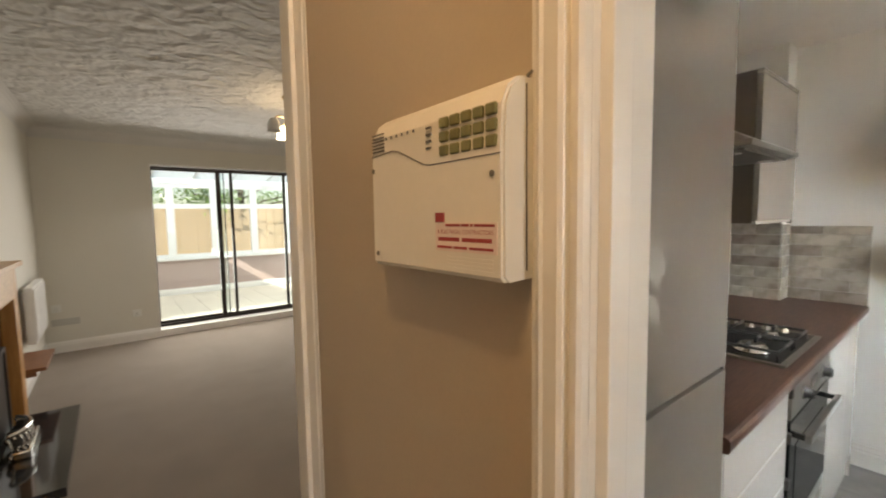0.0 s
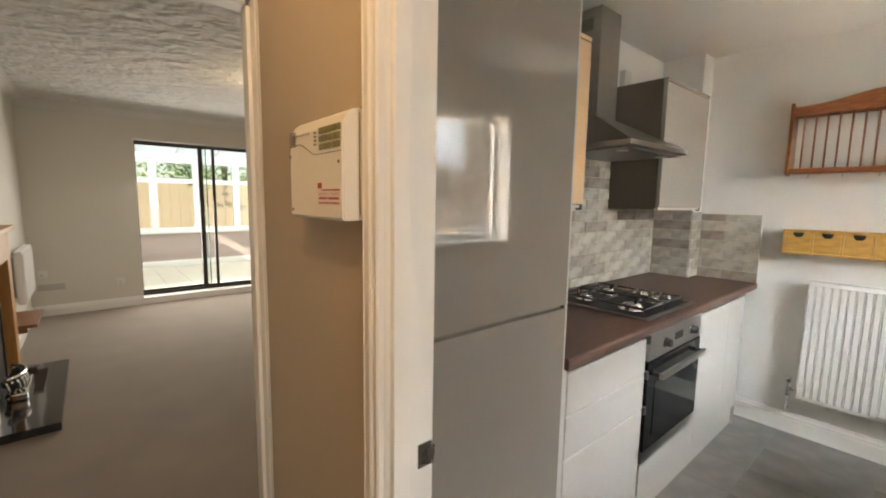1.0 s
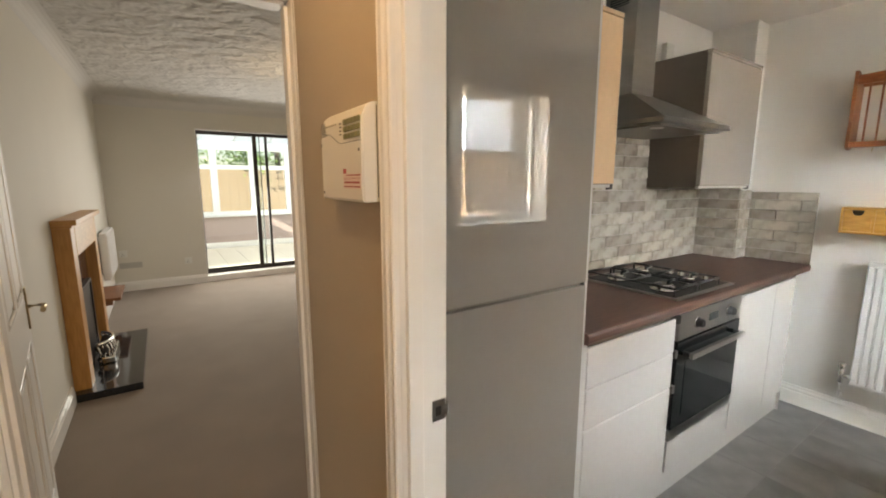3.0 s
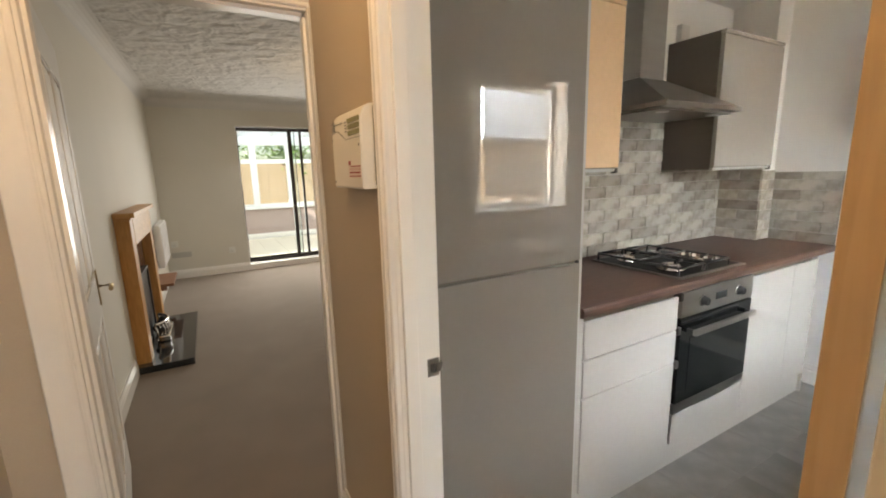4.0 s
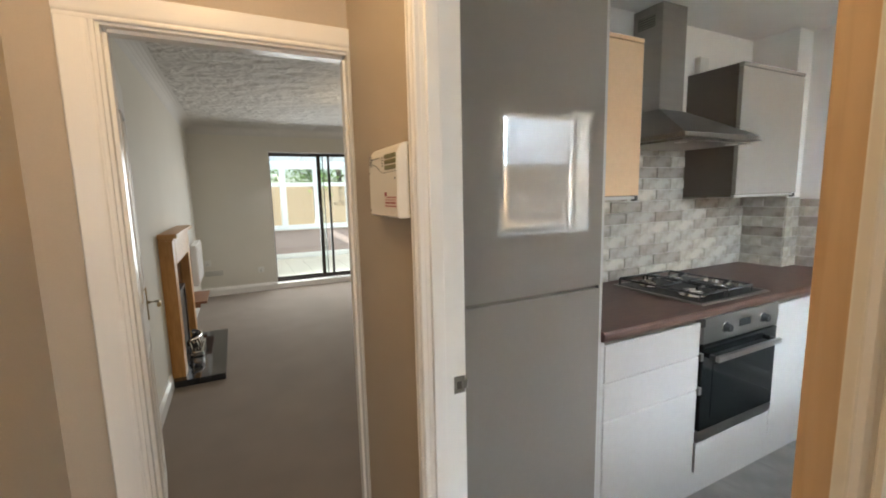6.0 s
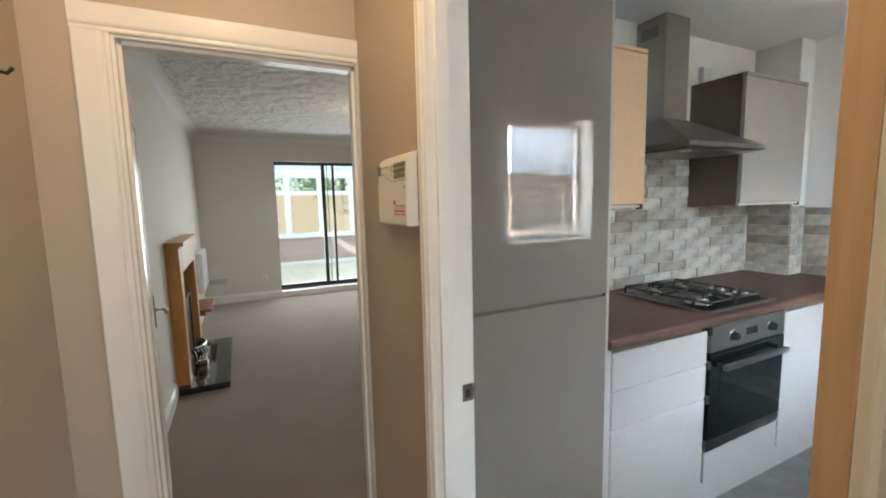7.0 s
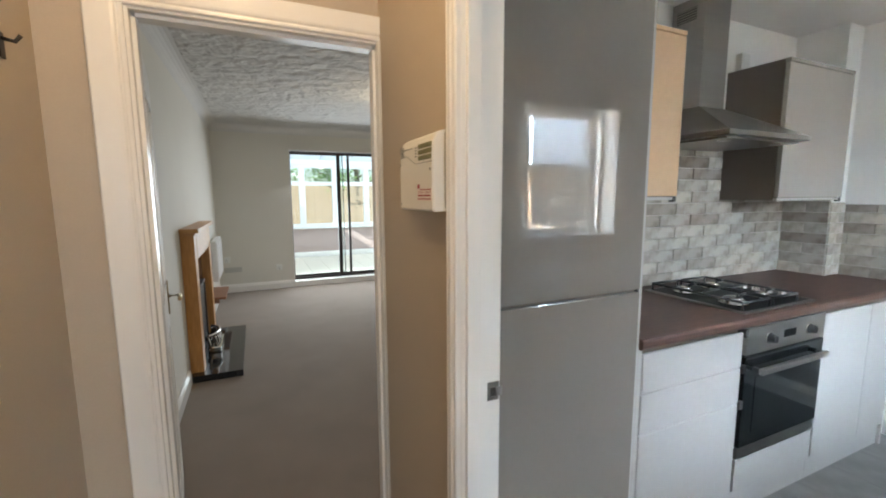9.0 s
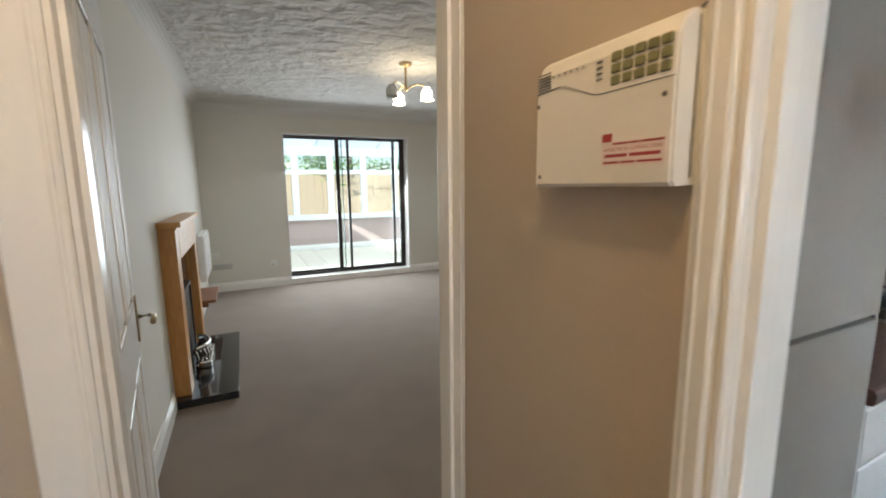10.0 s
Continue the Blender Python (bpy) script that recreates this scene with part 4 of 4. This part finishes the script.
fp = thing("fire_surround", (WX, 3.69, 0), "light oak fire surround with a plain mantel shelf", "fireplace")
FXF = -0.872
HT = 0.052
for y0, y1 in ((FY0, FY0 + 0.14), (FY1 - 0.14, FY1)):
    part("pilaster", a_box(WX + 0.001, FXF, y0, y1, HT, 1.125, 0.003), "oak", fp)
part("frieze", a_box(WX + 0.001, FXF + 0.002, FY0 + 0.1405, FY1 - 0.1405, 0.93, 1.125, 0.003), "oak_flat", fp)
part("bed_mould", a_box(WX + 0.001, FXF + 0.010, FY0 - 0.006, FY1 + 0.006, 1.1255, 1.1425, 0.004), "oak_flat", fp)
part("mantel_shelf", a_box(WX + 0.001, -0.836, FY0 - 0.022, FY1 + 0.022, 1.143, 1.177, 0.005), "oak_flat", fp)
part("back_panel", a_box(WX + 0.001, WX + 0.020, FY0 + 0.1405, FY1 - 0.1405, HT, 0.929), "marble_dark", fp, "dark red-brown marble back panel")
tagged(part("hearth", a_box(WX + 0.001, -0.595, 3.00, 4.285, 0.0005, HT, 0.004), "granite"), "polished black granite hearth slab on the carpet", "hearth")
gf = thing("gas_fire", (-0.90, 3.69, HT), "inset gas fire with a silver ornamental fret and dark trim", "gas fire")
part("fire_box", a_box(WX + 0.0205, WX + 0.045, 3.45, 3.93, HT + 0.0005, 0.62, 0.004), "black_enamel", gf)
for y in (3.435, 3.915):
    part("trim", a_box(WX + 0.0205, WX + 0.055, y, y + 0.03, HT + 0.0005, 0.65, 0.003), "bronze_frame", gf)
part("trim", a_box(WX + 0.0205, WX + 0.055, 3.466, 3.914, 0.622, 0.65, 0.003), "bronze_frame", gf)
fb = bmesh.new()
for z in (HT + 0.018, HT + 0.150):
    tube(fb, [(WX + 0.055 + 0.115 * math.cos(-1.3 + 2.6 * k / 16), 3.69 + 0.175 * math.sin(-1.3 + 2.6 * k / 16), z) for k in range(17)], 0.012, 8)
fret = part("fret", fb, "chrome", gf, "bright silver cast fret")
for k in range(11):
    a = -1.25 + 2.5 * k / 10
    y0, x0 = 3.69 + 0.17 * math.sin(a), WX + 0.055 + 0.115 * math.cos(a)
    part("fret_bar", tube(bmesh.new(), [(x0 - 0.01, y0, HT + 0.03), (x0 + 0.012, y0, HT + 0.07), (x0 + 0.004, y0, HT + 0.11), (x0 - 0.010, y0, HT + 0.145)], 0.008, 6), "chrome", fret)
for k in range(7):
    rr = random.Random(k)
    c = Vector((WX + 0.085 + rr.random() * 0.04, 3.56 + 0.043 * k, HT + 0.07 + rr.random() * 0.04))
    bmc = bmesh.new()
    bmesh.ops.create_icosphere(bmc, subdivisions=2, radius=0.034)
    for v in bmc.verts:
        v.co = c + v.co * (1 + 0.35 * noise.noise(v.co * 30 + Vector((k, 0, 0))))
    part("coal", bmc, "coal", gf)
ash = part("ash_pan", a_box(-0.865, -0.775, 3.50, 3.88, HT + 0.0005, HT + 0.055, 0.012), "chrome", gf, "silver ash pan cover")

# low shelf and radiator beyond the fireplace
ws = thing("wall_shelf", (WX, 4.75, 0.33), "small red-brown wooden shelf low on the wall", "shelf")
part("board", a_box(WX + 0.001, -0.775, 4.42, 5.02, 0.322, 0.348, 0.003), "shelf_brown", ws)
for y in (4.52, 4.90):
    part("bracket", a_box(WX + 0.001, WX + 0.12, y, y + 0.015, 0.26, 0.322), "shelf_brown", ws)
radiator("radiator", "y", WX, 1, 4.95, 5.70, 0.42, 0.90, "white panel radiator beyond the fireplace", 22)


def socket_plate(x, z, w, label):
    s = thing("wall_socket", (x, LY, z), label, "socket", "sockets on the far wall")
    part("plate", a_box(x - w / 2, x + w / 2, LY - 0.009, LY - 0.0005, z - 0.043, z + 0.043, 0.003), "socket", s)
    for k in range(int(round(w / 0.073))):
        cx = x - w / 2 + 0.037 + 0.073 * k
        part("switch", a_box(cx - 0.008, cx + 0.008, LY - 0.012, LY - 0.0092, z + 0.012, z + 0.032), "socket", s)
        for dx, dz in ((0, 0.0), (-0.011, -0.02), (0.011, -0.02)):
            part("pin_hole", a_box(cx + dx - 0.003, cx + dx + 0.003, LY - 0.0095, LY - 0.0089, dz + z - 0.006, dz + z + 0.004), "shadow_gap", s)
    return s


socket_plate(-0.142, 0.335, 0.086, "white single wall socket above the skirting")
socket_plate(-0.852, 0.492, 0.086, "white single wall plate above the skirting")
av = thing("air_vent", (-0.78, LY, 0.34), "pale louvred wall vent above the skirting", "vent")
part("frame", a_box(-0.90, -0.66, LY - 0.008, LY - 0.0005, 0.30, 0.375, 0.003), "vent_grey", av)
for k in range(4):
    part("slat", a_box(-0.89, -0.67, LY - 0.012, LY - 0.0082, 0.310 + k * 0.015, 0.317 + k * 0.015), "vent_grey", av)

# ceiling light
LX, LYY = 0.885, 3.66
cl = thing("ceiling_light", (LX, LYY, 2.44), "brass three-arm ceiling light with frosted glass shades, switched on", "ceiling light")
part("ceiling_plate", lathe(bmesh.new(), [(0.025, -0.035), (0.052, -0.022), (0.058, 0.0)], (LX, LYY, 2.44), 28), "brass", cl)
part("stem", lathe(bmesh.new(), [(0.008, -0.24), (0.020, -0.215), (0.012, -0.19), (0.009, -0.10), (0.009, -0.03)], (LX, LYY, 2.44), 16), "brass", cl)
for k, a in enumerate((radians(210), radians(330), radians(90))):
    dx, dy = math.cos(a), math.sin(a)
    arm = part("arm", tube(bmesh.new(), [(LX + dx * r, LYY + dy * r, z) for r, z in ((0.0, 2.225), (0.05, 2.245), (0.10, 2.262), (0.145, 2.255), (0.175, 2.232))], 0.006, 8), "brass", cl)
    sh = lathe(bmesh.new(), [(0.022, 0.0), (0.030, -0.012), (0.046, -0.035), (0.050, -0.060), (0.046, -0.085), (0.058, -0.105), (0.040, -0.085), (0.020, -0.03)], (LX + dx * 0.185, LYY + dy * 0.185, 2.232), 20)
    part("shade", sh, "frosted" if k != 0 else "frosted_off", arm, "frosted glass shade")
lamp("ceiling_light_bulb", "POINT", 2.5, (1.0, 0.72, 0.42), pose(LX + 0.12, LYY - 0.02, 2.10), radius=0.05)

# patio door
PX0, PX1, PZ0, PZ1, PYF = 0.086, 1.890, 0.090, 2.116, LY + 0.155
pd = thing("door_2", (0.96, PYF, 0.10), "dark bronze aluminium sliding patio door, closed", "patio door", kind="structure")
part("threshold", a_box(0.0725, 1.9045, LY - 0.012, LY + 0.249, 0.0005, 0.086, 0.004), "gloss_white", pd, "white painted raised threshold")
part("reveal_lining", a_box(0.0725, 0.085, LY - 0.004, PYF, 0.0865, 2.129), "gloss_white", pd)
part("reveal_lining", a_box(1.891, 1.9045, LY - 0.004, PYF, 0.0865, 2.129), "gloss_white", pd)
part("reveal_lining", a_box(0.085, 1.891, LY - 0.004, PYF, 2.117, 2.129), "gloss_white", pd)
for x0, x1, z0, z1 in ((PX0, PX0 + 0.010, PZ0, PZ1), (PX1 - 0.028, PX1, PZ0, PZ1), (PX0 + 0.010, PX1 - 0.028, PZ0, PZ0 + 0.030), (PX0 + 0.010, PX1 - 0.028, PZ1 - 0.022, PZ1)):
    part("outer_frame", a_box(x0, x1, PYF, PYF + 0.085, z0, z1, 0.002), "bronze_frame", pd)


def sash(name, x0, x1, y, stile):
    s = part(name, a_box(x0, x0 + stile, y, y + 0.032, PZ0 + 0.030, PZ1 - 0.022, 0.002), "bronze_frame", pd)
    part("stile", a_box(x1 - stile * 0.8, x1, y, y + 0.032, PZ0 + 0.030, PZ1 - 0.022, 0.002), "bronze_frame", s)
    part("rail", a_box(x0 + stile, x1 - stile * 0.8, y, y + 0.032, PZ0 + 0.030, PZ0 + 0.060, 0.002), "bronze_frame", s)
    part("rail", a_box(x0 + stile, x1 - stile * 0.8, y, y + 0.032, PZ1 - 0.042, PZ1 - 0.022, 0.002), "bronze_frame", s)
    g = part("pane", a_box(x0 + stile, x1 - stile * 0.8, y + 0.013, y + 0.018, PZ0 + 0.060, PZ1 - 0.042), "glass_patio", s)
    g.visible_shadow = False
    return s


sash("fixed_sash", PX0 + 0.010, 0.925, PYF + 0.048, 0.012)
slid = sash("sliding_sash", 0.815, PX1 - 0.028, PYF + 0.006, 0.055)
part("stile", a_box(0.985, 1.022, PYF + 0.008, PYF + 0.036, PZ0 + 0.060, PZ1 - 0.042, 0.002), "bronze_frame", slid)
part("stile", a_box(1.698, 1.736, PYF + 0.008, PYF + 0.036, PZ0 + 0.060, PZ1 - 0.042, 0.002), "bronze_frame", slid)
part("pull_handle", a_box(0.845, 0.865, PYF - 0.030, PYF + 0.006, 1.02, 1.20, 0.004), "black_plastic", slid, "black pull handle")

# ---- conservatory and garden ----
CY, CX0, CX1 = 9.35, -0.9, 4.2
structure("conservatory_base", a_box(CX0 - 0.15, CX1 + 0.15, LY + 0.25, CY + 0.15, -0.12, 0.040), "grout", "pale screed under the conservatory tiles", "floor")
cw = structure("conservatory_wall", a_box(CX0, CX1, CY, CY + 0.15, 0.0405, 0.690), "dwarf_paint", "pinkish painted dwarf wall of the conservatory", "wall")
# unseen side built solid to keep sun streaks off the dwarf wall
structure("conservatory_wall_side", a_box(CX0 - 0.15, CX0, LY + 0.25, CY + 0.15, 0.0405, 2.22), "dwarf_paint", "unseen pinkish side wall added to keep sun out of the conservatory", "wall")
structure("conservatory_wall_end", a_box(CX1, CX1 + 0.15, LY + 0.25, CY + 0.15, 0.0405, 0.690), "dwarf_paint", "pinkish painted dwarf end wall", "wall")
skirting("baseboard_conservatory", "x", CY, -1, CX0, CX1, 0.16, "white skirting board on the dwarf wall")


def glazing(name, axis, at, lo, hi, bays, label):
    g = thing(name, ((lo + hi) / 2, at, 0.69) if axis == "x" else (at, (lo + hi) / 2, 0.69), label, "window", kind="structure")

    def put(nm, a0, a1, d0, d1, z0, z1, mat, bev=0.004):
        bm = a_box(a0, a1, at + d0, at + d1, z0, z1, bev) if axis == "x" else a_box(at + d0, at + d1, a0, a1, z0, z1, bev)
        return part(nm, bm, mat, g)
    put("window_sill", lo, hi, -0.05, 0.17, 0.6905, 0.745, "upvc")
    w = (hi - lo) / bays
    for k in range(bays + 1):
        c = lo + k * w
        put("mullion", max(lo, c - 0.065), min(hi, c + 0.065), 0.02, 0.10, 0.7455, 2.12, "upvc")
    for k in range(bays):
        a0, a1 = lo + k * w + 0.0655, lo + (k + 1) * w - 0.0655
        for z0, z1 in ((0.7455, 0.80), (1.66, 1.75), (2.05, 2.12)):
            put("transom", a0, a1, 0.025, 0.095, z0, z1, "upvc")
        for z0, z1 in ((0.8005, 1.6595), (1.7505, 2.0495)):
            p = put("pane", a0, a1, 0.055, 0.06, z0, z1, "glass", 0)
            p.visible_shadow = False
    put("eaves_beam", lo, hi, -0.02, 0.14, 2.1205, 2.22, "upvc")
    return g


glazing("window_2", "x", CY, CX0, CX1, 7, "white uPVC conservatory windows over the dwarf wall")
glazing("window_4", "y", CX1 + 0.02, LY + 0.26, CY - 0.06, 4, "white uPVC conservatory end windows")
rf = thing("conservatory_roof", (1.6, 8.0, 2.22), "pale translucent polycarbonate conservatory roof with white bars", "roof", kind="structure")


def slope(y):
    return 2.225 + (CY + 0.2 - y) * 0.17


for k in range(8):
    x0 = CX0 - 0.15 + k * (CX1 - CX0 + 0.3) / 8
    x1 = x0 + (CX1 - CX0 + 0.3) / 8
    part("roof_sheet", sweep(bmesh.new(), [(LY + 0.255, slope(LY + 0.255)), (CY + 0.2, slope(CY + 0.2)), (CY + 0.2, slope(CY + 0.2) + 0.02), (LY + 0.255, slope(LY + 0.255) + 0.02)], "x", x0 + 0.02, x1 - 0.02), "roof_sheet", rf)
    part("glazing_bar", sweep(bmesh.new(), [(LY + 0.255, slope(LY + 0.255) - 0.03), (CY + 0.2, slope(CY + 0.2) - 0.03), (CY + 0.2, slope(CY + 0.2) + 0.035), (LY + 0.255, slope(LY + 0.255) + 0.035)], "x", x0 - 0.0195, x0 + 0.0195), "upvc", rf)

structure("ground", a_box(-150, 150, -150, 150, -0.25, -0.12), "grass", "mown lawn round the house", "ground")
fe = thing("garden_fence", (1.5, 12.0, -0.12), "weathered brown close-board garden fence", "fence")
for k in range(64):
    x = -5.0 + k * 0.205
    part("board", a_box(x, x + 0.2, 12.0, 12.02, -0.12, 1.72), "fence", fe)
for k in range(8):
    part("post", a_box(-5.0 + k * 1.83, -4.9 + k * 1.83, 12.021, 12.12, -0.12, 1.78), "fence", fe)
nf = thing("neighbour_wall", (1.8, -3.6, -0.12), "brown wall facing the kitchen window", "wall")
part("panel", a_box(-3.0, 6.0, -3.7, -3.6, -0.12, 1.75), "fence", nf)


def tree(x, y, h, spread, seed):
    rr = random.Random(seed)
    t = thing("tree", (x, y, -0.12), "leafy green garden tree behind the fence", "tree", "garden trees")
    trunk = bmesh.new()
    tube(trunk, [(x, y, -0.12), (x + 0.05, y, h * 0.35), (x - 0.04, y + 0.05, h * 0.6), (x, y, h * 0.85)], 0.09, 8)
    for k in range(9):
        a, z = rr.random() * math.tau, h * (0.35 + 0.45 * rr.random())
        tube(trunk, [(x, y, z), (x + math.cos(a) * spread * 0.4, y + math.sin(a) * spread * 0.4, z + h * 0.10), (x + math.cos(a) * spread * 0.8, y + math.sin(a) * spread * 0.8, z + h * 0.14)], 0.025, 5)
    part("trunk", trunk, "bark", t)
    verts, faces = [], []
    clumps = [(Vector((rr.gauss(0, 0.55), rr.gauss(0, 0.55), rr.uniform(-0.75, 1.0))), rr.uniform(0.25, 0.5)) for _ in range(34)]
    for c, r in clumps:
        for _ in range(130):
            d = Vector((rr.gauss(0, 1), rr.gauss(0, 1), rr.gauss(0, 1))).normalized() * r * rr.random() ** 0.4
            p = Vector((x + (c.x + d.x) * spread, y + (c.y + d.y) * spread, h * 0.68 + (c.z + d.z) * h * 0.33))
            u = Vector((rr.gauss(0, 1), rr.gauss(0, 1), rr.gauss(0, 1))).normalized()
            w = u.orthogonal().normalized()
            s = rr.uniform(0.04, 0.085)
            i = len(verts)
            verts += [p - u * s, p + w * s * 0.5, p + u * s, p - w * s * 0.5]
            faces.append((i, i + 1, i + 2, i + 3))
    data = bpy.data.meshes.new("crown")
    data.from_pydata([tuple(v) for v in verts], [], faces)
    data.materials.append(M["leaf"])
    cr = new("crown", data)
    cr.parent = t
    cr.matrix_parent_inverse = t.matrix_basis.inverted()
    return t


tree(0.2, 14.2, 4.2, 1.7, 3)
tree(3.2, 15.4, 3.8, 1.8, 5)
tree(6.5, 14.6, 4.4, 1.8, 8)
tree(-2.8, 15.0, 4.6, 1.8, 9)

# ---- tiles, last ----
TW, TH, GAP = 0.245, 0.0615, 0.0035


def tile_mesh(w, h):
    """A wall tile lying in the x-z plane with its face towards -y and softened edges."""
    bm = bmesh.new()
    d, e = 0.007, 0.0022
    back = [bm.verts.new((x, 0, z)) for x, z in ((0, 0), (w, 0), (w, h), (0, h))]
    mid_ = [bm.verts.new((x, -d + e, z)) for x, z in ((0, 0), (w, 0), (w, h), (0, h))]
    face = [bm.verts.new((x, -d, z)) for x, z in ((e, e), (w - e, e), (w - e, h - e), (e, h - e))]
    for a, b in ((back, mid_), (mid_, face)):
        for i in range(4):
            bm.faces.new((a[i], a[(i + 1) % 4], b[(i + 1) % 4], b[i]))
    bm.faces.new(face)
    return mesh_of("tile", bm, M["tile"])


tile_cache = {}


def lay_tiles(parent, origin, turn, width, height, shift=0.0, skip=None):
    """Running-bond rows from the origin along the turned x axis, upwards."""
    rr = random.Random(int(abs(origin[0] * 100)) + 7)
    rows = int(math.ceil((height - 0.002) / (TH + GAP)))
    for r in range(rows):
        z = r * (TH + GAP)
        h = min(TH, height - z)
        if h < 0.012:
            continue
        x = -((r % 2) * 0.5 * (TW + GAP) + shift) % (TW + GAP)
        x -= TW + GAP
        while x < width - 0.006:
            a, b = max(0.0, x), min(width, x + TW)
            if b - a > 0.010 and not (skip and skip(a, b, z)):
                key = (round(b - a, 3), round(h, 3))
                if key not in tile_cache:
                    tile_cache[key] = tile_mesh(*key)
                t = new("tile", tile_cache[key])
                t.parent = parent
                t.matrix_basis = Matrix.Translation(origin) @ Matrix.Rotation(radians(turn), 4, "Z") @ Matrix.Translation((a, -rr.random() * 0.0012, z)) @ Matrix.Rotation(radians(rr.uniform(-0.25, 0.25)), 4, "Y")
            x += TW + GAP


sb = structure("splashback_back", a_box(0.766, 2.740, KY - 0.004, KY - 0.0005, TOP + 0.0005, 1.72), "grout", "brick-shaped glazed tiles in mixed whites and greys behind the hob", "splashback")
lay_tiles(sb, (0.766, KY - 0.004, TOP + 0.002), 0, 1.974, 1.72 - TOP - 0.004, 0.05, lambda a, b, z: (b < 0.53 and z > 0.48) or (a > 1.33 and z > 0.47))
sb2 = structure("splashback_boxing_side", a_box(2.7365, 2.7395, 0.7965, KY - 0.004, TOP + 0.0005, 1.372), "grout", "mixed grey brick tiles on the pipe boxing", "splashback")
lay_tiles(sb2, (2.7365, KY - 0.011, TOP + 0.002), -90, 0.252, 1.372 - TOP - 0.004, 0.12)
sb3 = structure("splashback_boxing_front", a_box(2.7405, KX - 0.004, 0.7965, 0.7995, TOP + 0.0005, 1.362), "grout", "pale brick tiles on the front of the pipe boxing", "splashback")
lay_tiles(sb3, (2.732, 0.7965, TOP + 0.002), 0, 0.158, 1.362 - TOP - 0.004, 0.03)
sb4 = structure("splashback_end", a_box(KX - 0.0035, KX - 0.0005, 0.442, 0.796, TOP + 0.0005, 1.350), "grout", "mixed grey brick tiles on the end wall", "splashback")
lay_tiles(sb4, (KX - 0.0035, 0.789, TOP + 0.002), -90, 0.347, 1.350 - TOP - 0.004, 0.10)
sb5 = structure("splashback_window", a_box(0.114, 1.33, KS + 0.0005, KS + 0.0035, TOP + 0.0005, 1.350), "grout", "mixed grey brick tiles beside the window", "splashback")
lay_tiles(sb5, (1.33, KS + 0.0035, TOP + 0.002), 180, 1.215, 1.350 - TOP - 0.004, 0.0)

# kitchen floor tiles
for i in range(10):
    for j in range(5):
        x0, x1 = 0.113 + i * 0.305, min(0.113 + i * 0.305 + 0.304, KX - 0.001)
        y0, y1 = KS + j * 0.457, min(KS + j * 0.457 + 0.456, KY)
        if x1 - x0 > 0.02:
            key = ("floor", round(x1 - x0, 3), round(y1 - y0, 3))
            if key not in tile_cache:
                tile_cache[key] = mesh_of("floor_tile", a_box(0, key[1], 0, key[2], -0.004, 0.0, 0.0004, 1), M["vinyl"])
            t = new("floor_tile", tile_cache[key])
            t.parent = bpy.data.objects["floor_kitchen"]
            t.location = (x0, y0, 0.0)

# conservatory floor tiles
base_floor = bpy.data.objects["conservatory_base"]
for i in range(15):
    for j in range(8):
        key = ("cons", 0.336, 0.336)
        if key not in tile_cache:
            tile_cache[key] = mesh_of("floor_tile", a_box(0, 0.336, 0, 0.336, -0.008, 0.0, 0.002, 1), M["tile_floor"])
        t = new("floor_tile", tile_cache[key])
        t.parent = base_floor
        t.location = (CX0 + 0.002 + i * 0.34, LY + 0.255 + j * 0.34, 0.048)
